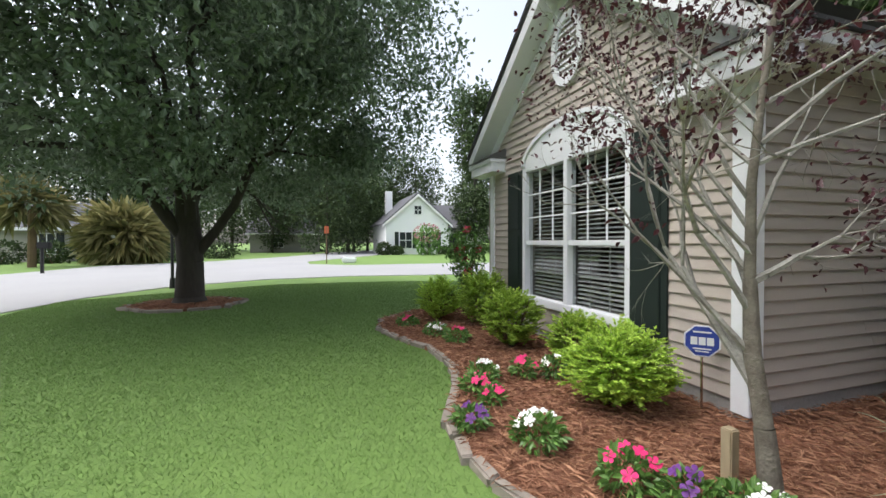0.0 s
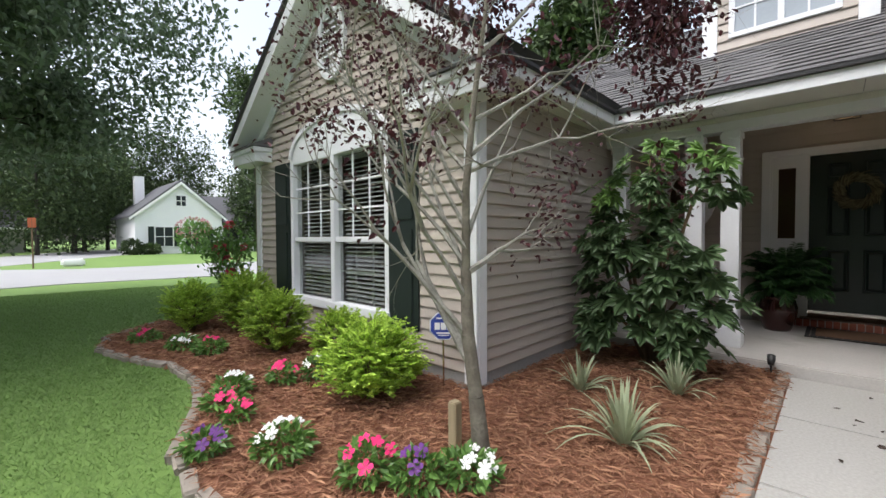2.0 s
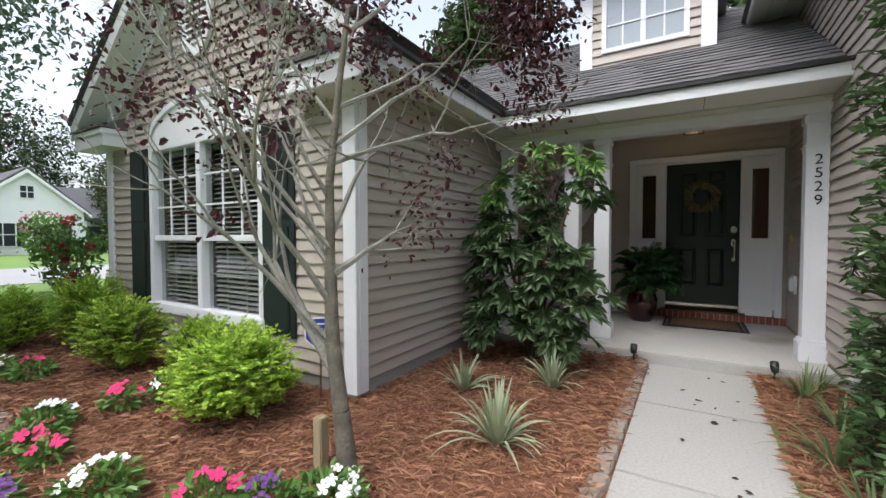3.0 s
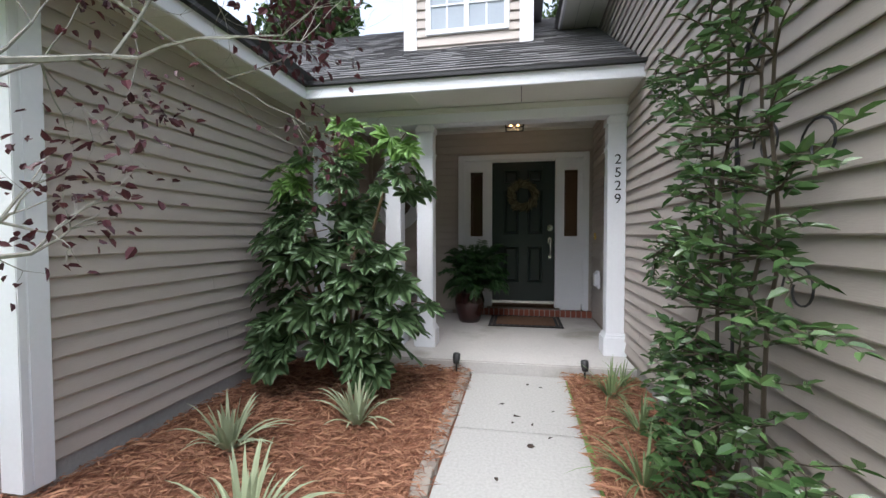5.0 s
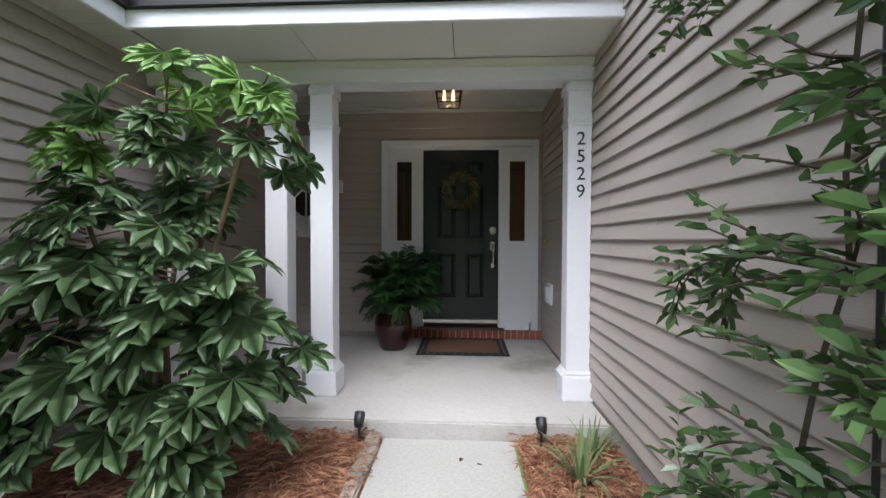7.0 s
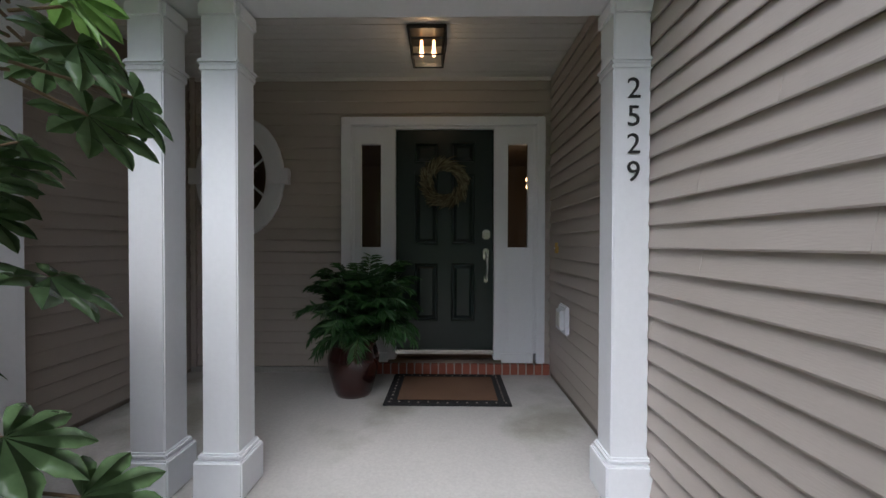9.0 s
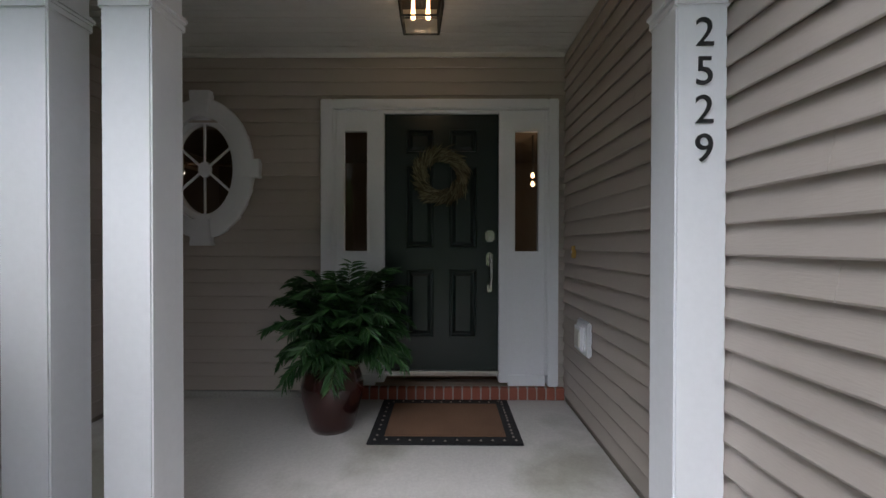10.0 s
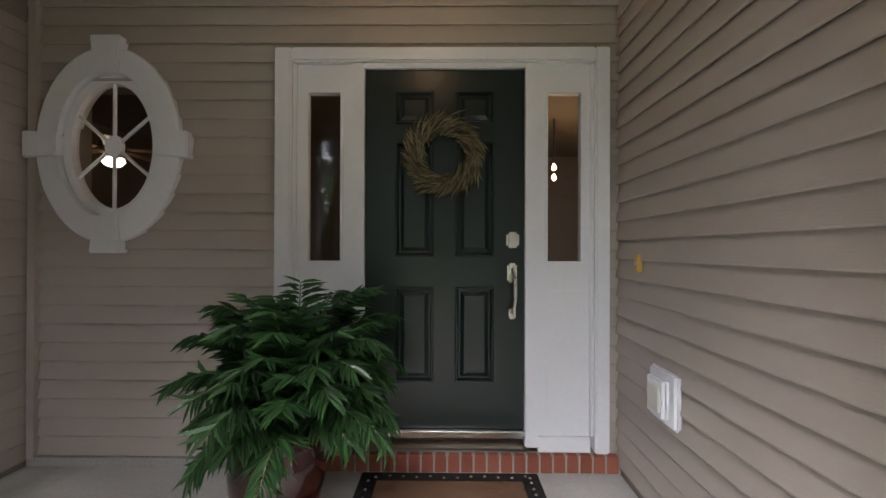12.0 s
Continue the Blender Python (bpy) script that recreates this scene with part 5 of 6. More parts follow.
    v, f = leaves(np.array(P), np.array(D), np.array(S), 0.33, 0.2, g)
    tagged(grid_mesh("foliage", v, f, PURPLE, th), "dark purple leaves", kind="stuff")


purple_tree()
stake = empty("wooden_stake", "short weathered wooden stake in the pine straw", "stake", 2.70, 2.78, 0.0)
part("post", box(bmesh.new(), -0.032, 0.032, -0.032, 0.032, -0.05, 0.30, 0.006), WOODP, stake)

# yard sign
sign = empty("yard_sign", "blue octagonal security yard sign with white marks on a stake", "sign", 3.36, 3.50, 0.0)
hv, hf = tubes([((0, 0, -0.03), (0, 0, 0.46), 0.009, 0.009)], 6)
grid_mesh("stake", hv, hf, NICKEL, sign)
SIGN_TURN = Matrix.Rotation(radians(-90 + 42), 4, "Z")
for nm, r, x0, x1, mt in (("border", 0.128, 0.0, 0.006, WHITE), ("board", 0.117, -0.003, 0.0, BLUES)):
    bm = bmesh.new()
    prism(bm, [(r * math.cos(math.pi / 8 + k * math.pi / 4), 0.56 + r * math.sin(math.pi / 8 + k * math.pi / 4)) for k in range(8)], "y", x0 - 0.012, x1 - 0.012)
    part(nm, bm, mt, sign).matrix_local = SIGN_TURN
for a, b, z0, z1 in ((-0.06, 0.06, 0.622, 0.634), (-0.075, -0.03, 0.53, 0.59), (-0.022, 0.022, 0.53, 0.59), (0.03, 0.075, 0.53, 0.59), (-0.06, 0.06, 0.497, 0.507), (-0.045, 0.045, 0.478, 0.486)):
    part("mark", box(bmesh.new(), a, b, -0.018, -0.015, z0, z1), WHITE, sign).matrix_local = SIGN_TURN


# ---- fatsia by the porch ----
def palmate(lobes, spread):
    """A webbed, deeply lobed leaf round its stalk, length 1 towards +x, each lobe keeled along its vein with a toothed edge."""
    vs, fs = [(0, 0, 0)], []
    half = spread / (lobes - 1) / 2
    web = []
    for k in range(lobes + 1):
        a = spread * ((k - 0.5) / (lobes - 1) - 0.5)
        rad = 0.50 * (1 - 0.25 * abs(a / spread * 2) ** 2)
        web.append(len(vs))
        vs.append((rad * math.cos(a), rad * math.sin(a), -0.035))
    for k in range(lobes):
        a = spread * (k / (lobes - 1) - 0.5)
        L = 1.0 - 0.30 * abs(a / spread * 2) ** 1.6
        d, s = np.array((math.cos(a), math.sin(a), 0)), np.array((-math.sin(a), math.cos(a), 0))
        i = len(vs)
        pts = [(0.50, 0, 0.012), (0.74, 0, 0.0), (1.0, 0, -0.10)]
        pts += [(t, e * w, z) for e in (-1, 1) for t, w, z in ((0.60, 0.185, -0.02), (0.71, 0.19, -0.035), (0.77, 0.15, -0.04), (0.88, 0.10, -0.06))]
        vs += [tuple(d * L * t + s * w * L + np.array((0, 0, z))) for t, w, z in pts]
        for o, wv in ((i + 3, web[k]), (i + 7, web[k + 1])):
            fs += [(0, wv, i), (wv, o, i), (o, o + 1, i + 1, i), (o + 1, o + 2, i + 1), (o + 2, o + 3, i + 1), (o + 3, i + 2, i + 1)]
    return vs, fs


def fatsia():
    g = np.random.default_rng(9)
    th = empty("fatsia_plant", "large glossy fatsia shrub with lobed leaves beside the porch", "shrub", 5.34, 2.46, 0.0)
    vs, fs = palmate(8, 4.5)
    mesh = {}
    for nm, mt in (("old", FATSIA), ("young", FATSIAN)):
        me = bpy.data.meshes.new("leaf_" + nm)
        me.from_pydata(vs, [], fs)
        me.polygons.foreach_set("use_smooth", [True] * len(me.polygons))
        me.materials.append(mt)
        mesh[nm] = me
    stems, k = [], 0
    tops = [(0.0, 0.0, 2.1), (0.05, 0.38, 1.80), (0.0, -0.48, 2.05), (-0.25, 0.22, 1.40), (-0.30, -0.25, 1.20), (-0.1, 0.40, 1.15), (-0.15, -0.50, 1.05), (-0.3, 0.05, 0.75), (0.2, -0.1, 1.6), (-0.25, 0.32, 0.60), (-0.28, -0.42, 0.55)]
    for tx, ty, tz in tops:
        ty *= 1.05
        e = np.array((tx, ty, tz))
        mid = e * np.array((0.45, 0.45, 0.5)) + g.normal(0, 0.03, 3)
        stems += [((0.05 * ty, 0.1 * ty, 0), mid, 0.022, 0.018), (mid, e, 0.018, 0.011)]
        n = 16 if tz > 1.2 else 14
        for j in range(n):
            a = g.uniform(0, 2 * math.pi) if j % 2 else g.uniform(2.1, 4.2)
            low = j / n
            base = e + np.array((0, 0, -0.34 * low)) * min(1, tz)
            L = g.uniform(0.12, 0.30)
            out = np.array((math.cos(a), math.sin(a), 0.55 - 0.9 * low))
            p = base + out / np.linalg.norm(out) * L
            if p[1] > 0.56:
                p[1] = 0.56
            stems.append((base, p, 0.005, 0.004))
            size = g.uniform(0.16, 0.27) * (0.82 if tz > 1.7 else 1)
            ob = new("leaf", mesh["young" if tz > 1.7 and low < 0.5 else "old"])
            tilt = g.uniform(0.25, 0.9) + 0.15 * low
            ob.parent = th
            ob.matrix_local = Matrix.Translation(Vector(p)) @ Matrix.Rotation(a, 4, "Z") @ Matrix.Rotation(tilt, 4, "Y") @ Matrix.Rotation(g.normal(0, 0.3), 4, "X") @ Matrix.Scale(size, 4)
    grid_mesh("stemwork", *tubes(stems, 6), STEM, th, smooth=True)["kind"] = "stuff"


fatsia()


# ---- climbing camellia on the tall wall, with its scroll trellis ----
def climber():
    """Dark upright stems with long arching sprays, leaves set alternately along each twig."""
    g = np.random.default_rng(12)
    th = empty("camellia_shrub", "tall loose glossy green shrub trained on the siding wall", "shrub", 3.95, 0.12, 0.0)
    out, P, D, S = [], [], [], []

    def clear(q):
        """Kept off the line that is walked."""
        return q[1] + 0.12 < 0.80 - 0.19 * (q[0] + 3.95 - 1.257)

    def spray(p, d, n, r):
        """One twig, gently drooping, with its leaves."""
        p, d = np.array(p, float), np.array(d, float)
        d /= np.linalg.norm(d)
        for j in range(n):
            d = d + g.normal(0, 0.10, 3) + np.array((0, 0, 0.03 - 0.022 * j))
            d /= np.linalg.norm(d)
            q = p + d * 0.042
            q[1] = max(q[1], -0.09)
            if not clear(q):
                return
            out.append((p, q, r * (1 - 0.6 * j / n), r * (1 - 0.6 * (j + 1) / n)))
            sd = np.cross(d, (0, 0, 1.0))
            for e in ((-1, 1) if j > n * 0.6 else ((-1) ** j,)):
                P.append(q), D.append(d * 0.55 + sd * e * 0.8 + np.array((0, 0, 0.12)) + g.normal(0, 0.25, 3)), S.append(g.uniform(0.042, 0.072))
            if j in (3, 6, 9) and n > 6:
                spray(q, d + sd * (1 if g.random() < 0.5 else -1) * 0.8 + g.normal(0, 0.15, 3), n - j - 1 + int(g.integers(0, 3)), r * 0.6)
            p = q

    for x, lean, many in ((0.08, 0.0, 2), (-0.10, -0.01, 3), (-0.28, 0.0, 4), (-0.46, -0.01, 4)):
        p, r = np.array((x, 0.0, -0.03)), 0.010
        for k in range(15):
            q = p + np.array((lean + g.normal(0, 0.03), g.normal(0, 0.02), 0.21))
            q[1] = min(max(q[1], -0.08), 0.08)
            out.append((p, q, r, r * 0.95))
            p, r = q, r * 0.95
            for j in range(many + (3 if p[2] < 1.25 else (-1 if p[2] > 1.7 else 0))):
                a = g.uniform(-0.5, 3.6)
                b = np.array((math.cos(a), abs(math.sin(a)) * 0.6 + 0.1, g.uniform(-0.1, 0.55)))
                spray(p, b, int(g.integers(5, 10)), 0.005)
            if k % 4 == 1 and x > -0.1:
                for b in ((0.95, 0.22, 0.32), (0.9, 0.35, 0.15), (0.8, 0.15, 0.5)):
                    spray(p, b, 14, 0.006)
    grid_mesh("branchwork", *tubes(out, 4), DARKSTEM, th)["kind"] = "stuff"
    v, f = leaves(np.array(P), np.array(D), np.array(S), 0.25, 0.14, g)
    v[:, 1] = np.maximum(v[:, 1], -0.19)
    tagged(grid_mesh("foliage", v, f, SHRUBL, th), "glossy pointed green leaves", kind="stuff")


climber()
trellis = empty("wall_trellis", "black wire scroll trellis fixed on the siding wall", "trellis", 3.82, RIGHT_Y + 0.05, 1.5)
for k, (cx, cz) in enumerate(((0.30, 0.12), (0.02, 0.16), (-0.28, 0.10), (0.15, 0.55), (-0.2, -0.4))):
    seg = []
    for i in range(16):
        w0, w1 = i * 0.42, (i + 1) * 0.42
        r0, r1 = 0.10 - 0.004 * i, 0.10 - 0.004 * (i + 1)
        seg.append(((cx + r0 * math.cos(w0), 0, cz + r0 * math.sin(w0)), (cx + r1 * math.cos(w1), 0, cz + r1 * math.sin(w1)), 0.006, 0.006))
    grid_mesh("scroll", *hose([q[0] for q in seg] + [seg[-1][1]], 0.0045, 5), BLACKM, trellis)
grid_mesh("upright", *tubes([((0.28, -0.01, -1.5), (0.28, -0.01, 0.35), 0.008, 0.008), ((0.28, -0.01, 0.35), (0.20, -0.01, 0.62), 0.008, 0.008), ((0.20, -0.01, 0.62), (0.02, -0.01, 0.85), 0.008, 0.008)], 5), BLACKM, trellis)

# path spot lamps
for x, y in ((5.72, 1.50), (5.70, 0.36)):
    sp = empty("spot_lamp", "small black landscape spot lamp on a spike", "garden lamp", x, y, 0.0, group="garden spot lamps")
    grid_mesh("spike", *tubes([((0, 0, -0.05), (0, 0, 0.12), 0.008, 0.008)], 6), BLACKM, sp)
    bm = lathe(bmesh.new(), [(0.001, -0.05), (0.025, -0.045), (0.034, 0.0), (0.034, 0.045), (0.028, 0.05), (0.001, 0.045)], 14)
    hd = part("head", bm, BLACKM, sp)
    hd.matrix_local = Matrix.Translation((0, 0, 0.15)) @ Matrix.Rotation(radians(35), 4, "Y")
# fallen leaves on the walk
g = np.random.default_rng(40)
n = 22
P = np.stack([g.uniform(2.6, 5.75, n), g.uniform(0.55, 1.33, n), np.full(n, 0.006)], 1)
v, f = leaves(P, np.stack([g.normal(0, 1, n), g.normal(0, 1, n), np.zeros(n)], 1), g.uniform(0.03, 0.055, n), 0.3, 0.0, g)
tagged(grid_mesh("fallen_leaves", v, f, material("dead_leaf", (0.035, 0.022, 0.016), 0.8)), "scattered dead brown leaves on the walk", "leaves", kind="stuff")

# rose bush at the end of the gable
th = empty("rose_bush", "lanky rose bush with dark pink blooms at the wall's end", "shrub", 3.15, 8.0, 0.0)
out, tips = [], []
g = np.random.default_rng(15)
for k in range(6):
    grow((0, 0, 0), (g.normal(0, 0.16), g.normal(0, 0.16), 1), 0.62, 0.014, 2, g, 0.25, 0.3, (2, 2), 0.3, 0.75, 3, out, tips)
grid_mesh("canes", *tubes(out, 5), STEM, th)
P = np.concatenate([p + g.normal(0, 0.07, (9, 3)) for p, d, q in tips])
v, f = leaves(P, g.normal(0, 1, P.shape), g.uniform(0.05, 0.09, len(P)), 0.32, 0.15, g)
tagged(grid_mesh("foliage", v, f, DEEP, th), "dark green rose leaves", kind="stuff")
for k in range(7):
    p = tips[(k * 7 + 3) % len(tips)][0]
    vv, nn = ball(26, g, 0.5)
    v, f = leaves(vv * 0.035 + p + np.array((0, 0, 0.05)), nn, np.full(26, 0.06), 0.5, 0.0, g)
    grid_mesh("bloom", v, f, ROSEP, th)


# ---- the oak on the lawn ----
def oak():
    g = np.random.default_rng(3)
    th = empty("oak_tree", "broad dark green oak with a stout forked trunk on the lawn", "tree", -1.94, 11.4, 0.0)
    trunk = [((0, 0, -0.1), (0, 0, 0.14), 0.42, 0.29), ((0, 0, 0.14), (0.02, 0, 0.9), 0.29, 0.255), ((0.02, 0, 0.9), (0.0, 0, 1.45), 0.255, 0.27), ((0, 0, 1.45), (-0.05, 0.0, 2.4), 0.25, 0.2), ((-0.05, 0, 2.4), (0.1, 0.1, 4.2), 0.2, 0.13)]
    grid_mesh("trunk", *tubes(trunk, 14), BARK, th, smooth=True)
    out, tips = [], []
    for p, d, L, r in (((0.08, 0, 1.0), (0.62, 0.1, 1.0), 2.2, 0.13), ((-0.02, 0, 1.3), (-0.75, 0.0, 0.8), 2.4, 0.16), ((0.05, 0, 1.5), (0.25, -0.55, 1.0), 2.2, 0.13), ((0, 0, 1.6), (0.0, 0.7, 1.0), 2.2, 0.12), ((-0.05, 0, 2.2), (-0.35, -0.5, 1.0), 2.2, 0.13),
                       ((0.05, 0, 2.4), (0.8, -0.2, 0.8), 2.4, 0.12), ((0.1, 0.1, 4.0), (0.1, 0.0, 1), 2.0, 0.12), ((0.1, 0.1, 3.6), (0.5, 0.5, 0.7), 2.2, 0.1), ((0.0, 0, 3.2), (-0.8, 0.3, 0.7), 2.3, 0.1)):
        grow(p, d, L, r, 4, g, 0.35, 0.12, (2, 3), 0.5, 0.74, 3, out, tips)
    grid_mesh("limbs", *tubes(out, 6), BARK, th, smooth=True)
    crown = np.array([p for p, d, k in tips])
    c, rad = np.array((0.0, -0.4, 5.7)), np.array((5.3, 5.6, 4.1))
    q = (crown - c) / rad
    crown = crown[(np.linalg.norm(q, axis=1) < 1.0) & (crown[:, 2] > 1.9)]
    p2, nn = ball(1500, g, 0.55)
    low = np.array([noise.noise((q_[0] * 2.6, q_[1] * 2.6, q_[2] * 2.6)) for q_ in nn])
    p2 = c + p2 * rad * (1 + 0.22 * low)[:, None]
    p2 = p2[p2[:, 2] > 2.05 + 0.6 * g.random(len(p2))]
    hubs = np.concatenate([crown[g.permutation(len(crown))[:900]], p2])
    per = 62
    P = np.repeat(hubs, per, 0)
    P = P + g.normal(0, 0.26, P.shape) * np.array((1, 1, 0.8))
    D = g.normal(0, 1, P.shape) + np.array((0, 0, -0.55))
    v, f = leaves(P, D, g.uniform(0.09, 0.16, len(P)), 0.28, 0.12, g, coarse=True)
    tagged(grid_mesh("crown", v, f, LEAF, th), "dense dark green leaves", kind="stuff")


oak()
ring = [(-1.94 + 1.05 * math.cos(k * 0.35) * (1 + 0.1 * math.sin(k * 2.1)), 11.2 + 0.95 * math.sin(k * 0.35)) for k in range(18)]
mulch("tree_mulch", ring, "ring of pine straw round the oak's foot")
edging("tree_edging", ring + ring[:1], 0.34, "low ring of edging stones round the oak", 0.12, 0.07)
straw("pine_straw", ring, 7000, 0.02, "pine needles strewn round the oak's foot")


# ---- the street beyond ----
def far_house(name, x, y, w, depth, eave, ridge, mat, label, windows, turn=0.0, gable=True):
    h = empty(name, label, "house", x, y, -0.03)
    h.rotation_euler = (0, 0, turn)
    bm = bmesh.new()
    o = [(0, 0), (w, 0), (w, eave), (w / 2, ridge), (0, eave)] if gable else [(0, 0), (w, 0), (w, eave), (0, eave)]
    prism(bm, o, "y", 0, depth)
    part("wall", bm, mat, h)
    bm = bmesh.new()
    if gable:
        for a, b in (((-0.4, eave - 0.35), (w / 2, ridge + 0.05)), ((w + 0.4, eave - 0.35), (w / 2, ridge + 0.05))):
            prism(bm, [a, b, (b[0], b[1] + 0.18), (a[0], a[1] + 0.18)], "y", -0.35, depth)
    else:
        prism(bm, [(-0.5, eave), (depth + 0.5, eave), (depth + 0.5, eave + 0.12), (depth / 2, ridge), (-0.5, eave + 0.12)], "x", -0.5, w + 0.5)
    part("roof", bm, FARROOF, h)
    bm = bmesh.new()
    if gable:
        for a, b in (((-0.42, eave - 0.36), (w / 2, ridge + 0.04)), ((w + 0.42, eave - 0.36), (w / 2, ridge + 0.04))):
            prism(bm, [a, b, (b[0], b[1] - 0.26), (a[0], a[1] - 0.22)], "y", -0.38, -0.33)
    else:
        box(bm, -0.5, w + 0.5, -0.53, -0.5, eave - 0.12, eave + 0.1)
    part("trim", bm, FARWHITE, h)
    for wx, wz, ww, wh, shut in windows:
        win = part("window", box(bmesh.new(), wx - 0.08, wx + ww + 0.08, -0.06, 0.0, wz - 0.08, wz + wh + 0.08), FARWHITE, h)
        part("pane", box(bmesh.new(), wx, wx + ww, -0.075, -0.06, wz, wz + wh), FARGLASS, win)
        part("muntin", box(bmesh.new(), wx + ww / 2 - 0.03, wx + ww / 2 + 0.03, -0.085, -0.075, wz, wz + wh), FARWHITE, win)
        part("muntin", box(bmesh.new(), wx, wx + ww, -0.086, -0.075, wz + wh / 2 - 0.03, wz + wh / 2 + 0.03), FARWHITE, win)
        if shut:
            for sx in (wx - 0.55, wx + ww + 0.12):
                part("shutter", box(bmesh.new(), sx, sx + 0.42, -0.07, 0, wz - 0.05, wz + wh + 0.05), SHUTTER, h)
    return h


white = far_house("white_house", 8.4, 45, 7.0, 9, 3.55, 6.55, FARWHITE, "white gabled bungalow with dark shutters across the street",
                  [(1.5, 0.7, 1.3, 1.7, True), (4.4, 0.7, 1.2, 1.7, True), (3.15, 4.4, 0.75, 0.9, False)])
part("porch_wing", box(bmesh.new(), 7.0, 11.5, 1.5, 9, 0, 2.9), FARWHITE, white)
bm = bmesh.new()
prism(bm, [(0.7, 2.75), (8.8, 2.75), (8.8, 3.0), (5.0, 5.9), (0.7, 3.0)], "x", 3.5, 12.2)
part("wing_roof", bm, FARROOF, white)
part("dark_entry", box(bmesh.new(), 7.6, 9.0, 1.42, 1.5, 0, 2.3), FARGLASS, white)
for x in (7.2, 9.6, 11.3):
    part("post", box(bmesh.new(), x, x + 0.25, 0.8, 1.05, 0, 2.8), FARWHITE, white)
part("chimney", box(bmesh.new(), 1.2, 2.0, 6.5, 7.3, 4, 7.6), FARWHITE, white)
far_house("tan_house", -31, 38, 15, 9, 2.35, 4.6, FARTAN, "tan bungalow with a dark low roof behind palms", [(8.2, 0.6, 0.9, 1.3, True), (14.0 - 0.7, 0.6, 0.9, 1.4, True)], gable=False)
far_house("tan_house", -17.2, 39, 2.6, 7, 2.7, 3.6, FARTAN, "small tan gabled wing of the neighbour's house", [(0.8, 0.6, 0.9, 1.5, True)])
far_house("pale_house", -7.0, 62, 9, 9, 2.5, 5.0, FARTAN, "pale bungalow far down the street", [(3, 0.7, 1.2, 1.2, False)], gable=False)


def sabal(x, y, h, r, n, seed, label):
    g_ = np.random.default_rng(seed)
    th_ = empty("sabal_palm", label, "palm tree", x, y, -0.03)
    grid_mesh("trunk", *tubes([((0, 0, 0), (0.05, 0, h), 0.20, 0.17)], 10), STEM, th_)
    P_, D_, S_ = [], [], []
    for k in range(n):
        a_, e_ = g_.uniform(0, 6.28), g_.uniform(-0.7, 1.3)
        d_ = np.array((math.cos(a_) * math.cos(e_), math.sin(a_) * math.cos(e_), math.sin(e_)))
        for j in range(22):
            P_.append(np.array((0.05, 0, h)) + d_ * r * 0.45), D_.append(d_ + g_.normal(0, 0.42, 3) - np.array((0, 0, 0.3))), S_.append(r * g_.uniform(0.45, 0.75))
    v_, f_ = leaves(np.array(P_), np.array(D_), np.array(S_), 0.05, 0.3, g_)
    tagged(grid_mesh("fronds", v_, f_, FARPALM, th_), "yellow-green fan fronds", kind="stuff")


sabal(-14.1, 30, 3.3, 1.9, 34, 1, "slim palm with drooping yellow fronds before the tan house")
sabal(-10.9, 33, 1.7, 2.6, 60, 2, "low bushy palm with yellow-green fronds by the street")


def shrub_mass(name, x, y, w, d, h, n, mat, seed, label, size=0.3):
    g_ = np.random.default_rng(seed)
    th_ = empty(name, label, "shrub", x, y, -0.03)
    p_, n_ = ball(n, g_, 0.6)
    lump = np.array([1 + 0.3 * noise.noise((q[0] * 2 + seed, q[1] * 2, q[2] * 2)) for q in n_])
    p_ = p_ * lump[:, None] * np.array((w, d, h * 0.5)) + np.array((0, 0, h * 0.5))
    p_[:, 2] = np.maximum(p_[:, 2], 0.02)
    v_, f_ = leaves(p_, n_ + g_.normal(0, 0.6, (n, 3)), g_.uniform(0.6, 1.2, n) * size, 0.3, 0.1, g_)
    tagged(grid_mesh("foliage", v_, f_, mat, th_), kind="stuff")
    grid_mesh("stems", *tubes([((0, 0, 0), (w * 0.3, 0, h * 0.6), 0.04, 0.02), ((0, 0, 0), (-w * 0.3, 0, h * 0.6), 0.04, 0.02)], 5), STEM, th_)


for k, (x, y, w, h) in enumerate(((-18, 34.5, 1.6, 1.5), (-15.6, 35, 1.2, 1.4), (-13.2, 35.5, 1.3, 1.5), (-8.6, 36, 1.6, 1.2), (-6.5, 40, 1.3, 1.3), (-21, 34, 2, 1.6), (8.0, 44, 0.7, 1.3), (9.4, 44.3, 0.6, 0.9), (14.6, 44.3, 0.6, 0.8), (16.2, 45, 0.8, 1.0))):
    shrub_mass("hedge_shrub", x, y, w, 0.9, h, 700, WOODS, k, "dark green clipped shrub before a neighbour's house", 0.25)
shrub_mass("crape_myrtle", 12.0, 41.5, 1.3, 1.2, 3.0, 900, DEEP, 21, "pink flowering crape myrtle before the white house", 0.3)
g = np.random.default_rng(50)
p, nn = ball(260, g, 0.9)
ob = grid_mesh("blossom", *leaves(p * np.array((1.35, 1.2, 0.9)) + np.array((0, 0, 2.3)), nn, np.full(260, 0.16), 0.4, 0, g), BLOSSOM, bpy.data.objects["crape_myrtle"], "pink blossom")
tagged(ob, kind="stuff")


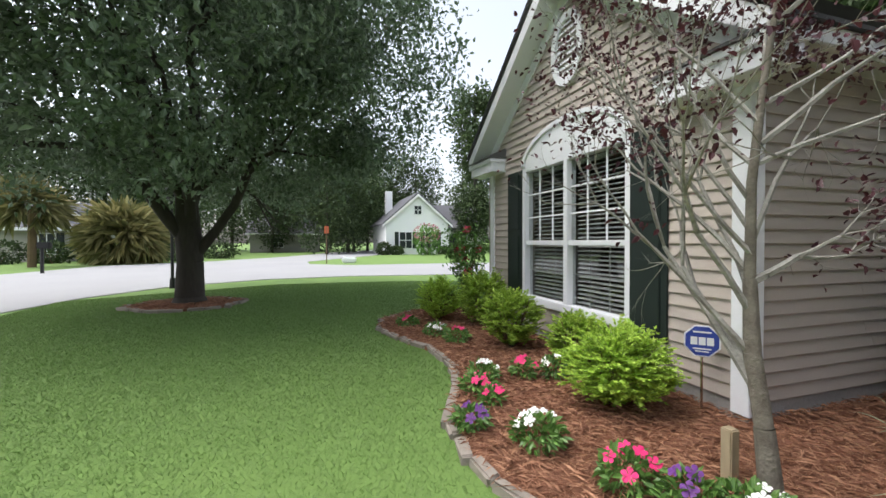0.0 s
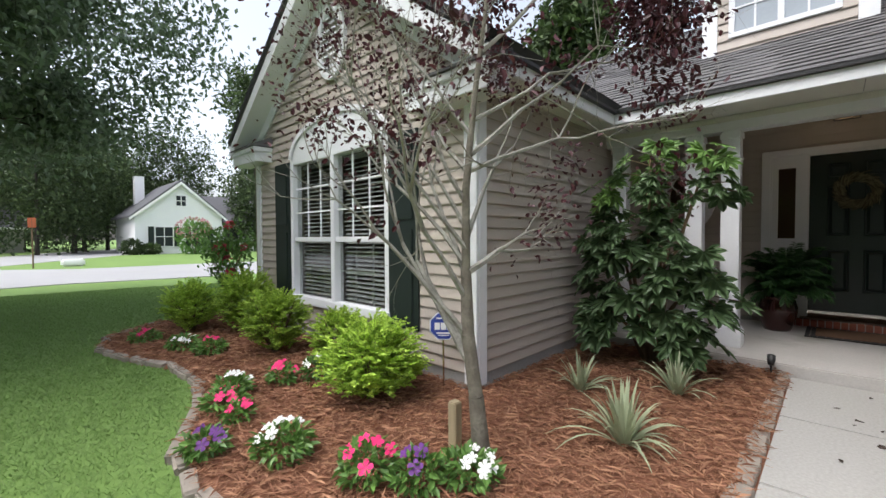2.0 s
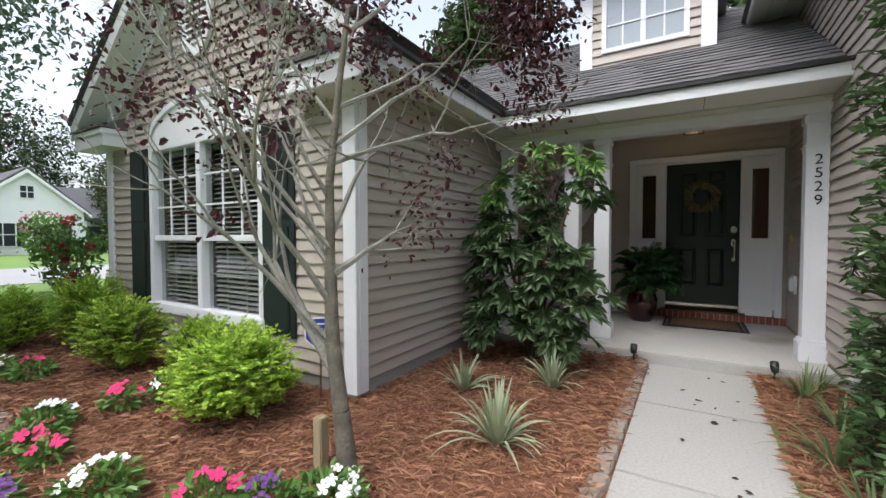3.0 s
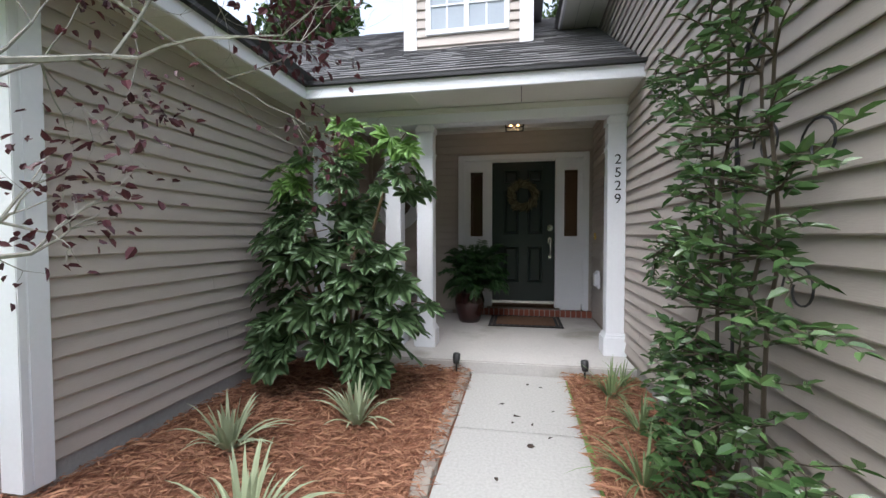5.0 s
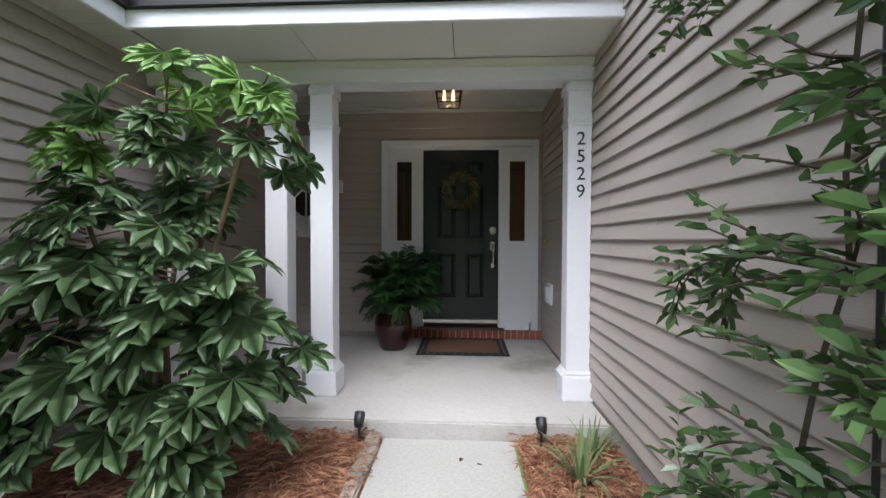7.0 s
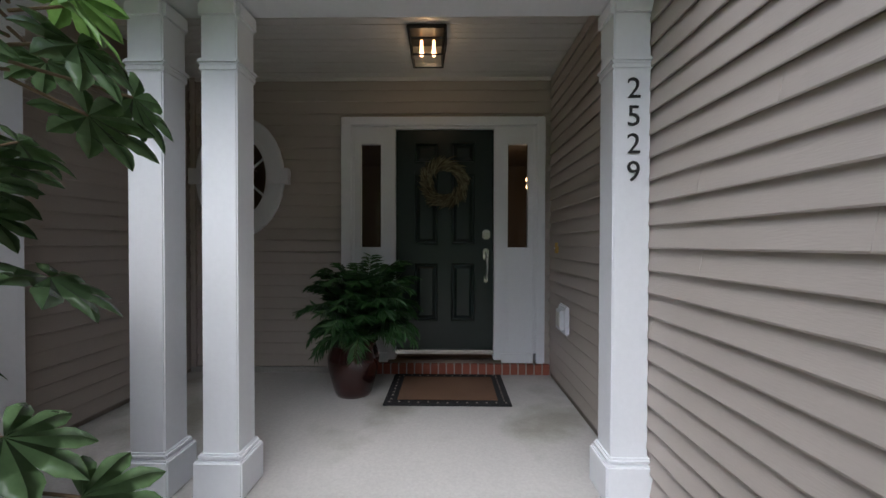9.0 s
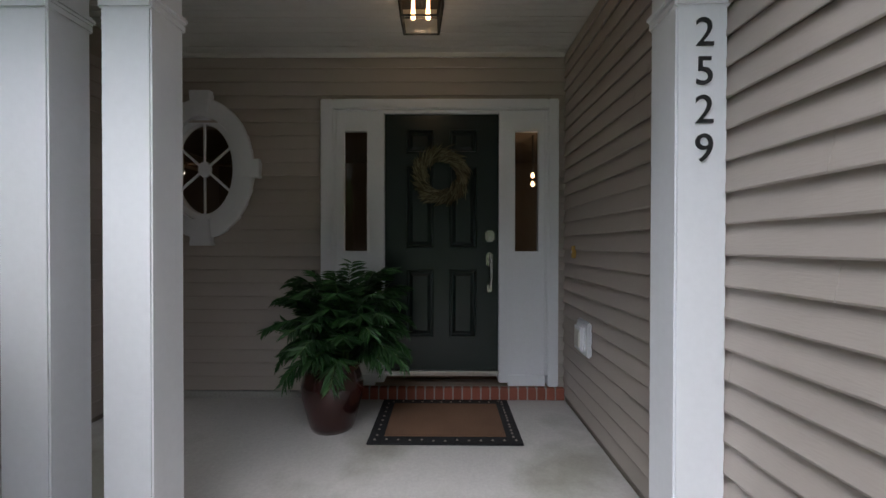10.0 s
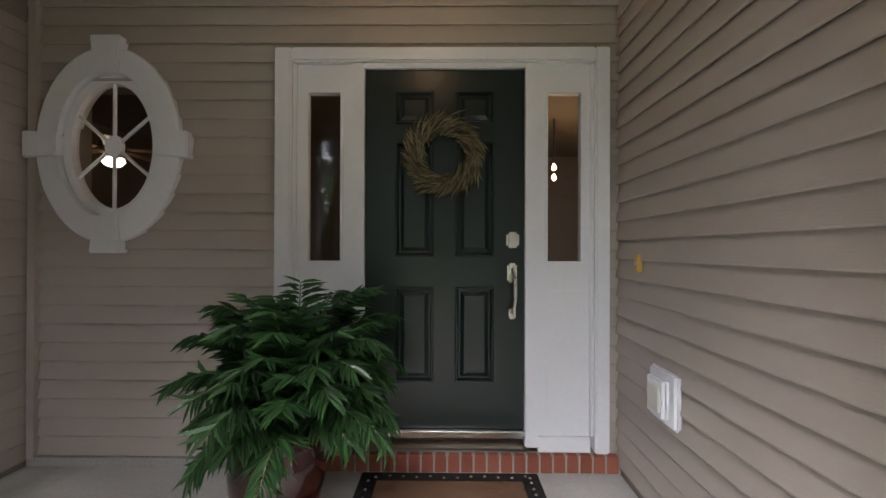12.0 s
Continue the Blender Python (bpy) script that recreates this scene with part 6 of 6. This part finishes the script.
def far_tree(x, y, h, r, base, n, seed, label, name="tree", mat=WOODS):
    g_ = np.random.default_rng(seed)
    th_ = empty(name, label, "tree", x, y, -0.03, group="background trees")
    seg_ = [((0, 0, 0), (0.1, 0, h * 0.5), 0.03 * h * 0.6, 0.02 * h * 0.5), ((0.1, 0, h * 0.5), (0, 0.1, h * 0.95), 0.02 * h * 0.5, 0.03)]
    for k in range(7):
        z = h * g_.uniform(base + 0.1, 0.9)
        a_ = g_.uniform(0, 6.28)
        seg_.append(((0.05, 0, z), (math.cos(a_) * r * 0.7, math.sin(a_) * r * 0.7, z + r * 0.25), 0.06, 0.02))
    grid_mesh("trunk", *tubes(seg_, 6), BARK, th_)
    hub, hn = ball(70, g_, 0.3)
    hub = hub * np.array((r, r, h * (1 - base) * 0.5)) + np.array((0, 0, h * (base + 1) / 2))
    k = n // 70
    P_ = np.repeat(hub, k, 0) + g_.normal(0, r * 0.17, (70 * k, 3))
    v_, f_ = leaves(P_, g_.normal(0, 1, P_.shape) - np.array((0, 0, 0.3)), g_.uniform(0.24, 0.5, len(P_)) * (0.6 + h / 25), 0.26, 0.1, g_, coarse=True)
    tagged(grid_mesh("crown", v_, f_, mat, th_), kind="stuff")


k = 0
for x, y, h, r, b in ((-32, 52, 12, 5, .1), (-26, 50, 14, 5, .1), (-20, 52, 12, 5, .12), (-14, 50, 13, 5, .1), (-8, 72, 13, 5, .08), (-3, 76, 14, 5, .1), (-4, 60, 9, 3.5, .15), (2, 66, 12, 4.5, .08), (6.5, 60, 12, 4, .05), (-38, 48, 13, 5, .1), (-16, 62, 16, 6, .1),
                       (2.5, 50, 11, 3.6, .05), (5.2, 54, 13, 4.2, .04), (-1, 84, 16, 6, .05), (4.5, 82, 16, 6, .05), (9, 64, 13, 4, .1), (12, 72, 17, 4.5, .25), (17, 66, 16, 4.5, .25), (22, 53, 23, 3.6, .3), (19, 46, 8, 2.4, .12), (26, 60, 15, 5, .2), (-12, 80, 18, 7, .05), (-24, 75, 18, 7, .05), (32, 52, 14, 5, .1), (-45, 40, 14, 6, .1)):
    far_tree(x, y, h, r, b, 5600, 100 + k, "tall leafy tree in the woods beyond the street")
    k += 1
for x, y, h, r, b in ((23, 12.2, 18, 2.2, .4), (24, -3, 17, 2.6, .4)):
    far_tree(x, y, h, r, b, 5600, 100 + k, "tall pine rising behind the house roof", "pine_tree")
    k += 1

# unseen trees: close the horizon and keep low sky off the porch
for x, y, h, r, b in ((-21, -10, 7, 4, .06), (-24, -2, 9, 4.5, .05), (-24, 6, 9, 4, .06), (-12, -17, 8, 4, .06), (-4, -20, 8, 4, .06), (-30, 1, 10, 5, .05)):
    far_tree(x, y, h, r, b, 5600, 100 + k, "unseen leafy tree across the street, closing the horizon and blocking low sky")
    k += 1

# unseen trees behind the walk's start, added to block low sky from the porch
for x, y, h, r, b in ((-11, -0.5, 10, 4.2, .08), (-15, 3.0, 11, 4.0, .08), (-16, -4, 11, 4.5, .05)):
    far_tree(x, y, h, r, b, 9000, 100 + k, "unseen broad leafy tree added to block low sky from the porch")
    k += 1

# street furniture
lamp_post = empty("lamp_post", "slim black post on the lawn by the street", "post", -3.3, 15.2, -0.03)
grid_mesh("pole", *tubes([((0, 0, 0), (0, 0, 0.3), 0.09, 0.07), ((0, 0, 0.3), (0, 0, 2.6), 0.045, 0.04)], 8), BLACKM, lamp_post)
part("lantern", lathe(bmesh.new(), [(0.05, 2.6), (0.12, 2.65), (0.15, 2.95), (0.02, 3.1)], 8), BLACKM, lamp_post)
mailbox = empty("mailbox", "dark mailbox on a post by the street", "mailbox", -10.6, 23.8, -0.03)
grid_mesh("post", *tubes([((0, 0, 0), (0, 0, 1.15), 0.07, 0.07)], 6), BLACKM, mailbox)
part("box", box(bmesh.new(), -0.15, 0.35, -0.13, 0.13, 1.1, 1.4, 0.05), BLACKM, mailbox)
street_sign = empty("street_sign", "small orange marker on a thin post beside the road", "sign", 1.6, 28.0, -0.03)
grid_mesh("post", *tubes([((0, 0, 0), (0, 0, 2.3), 0.035, 0.035)], 6), STEM, street_sign)
part("plate", box(bmesh.new(), -0.14, 0.14, -0.03, 0.0, 1.9, 2.35, 0.01), material("orange_plate", (0.45, 0.12, 0.05), 0.6), street_sign)
tagged(cuboid("utility_box", 2.6, 3.5, 28.6, 29.1, -0.03, 0.33, FARWHITE, bevel=0.08), "low pale utility box on the grass", "utility box")
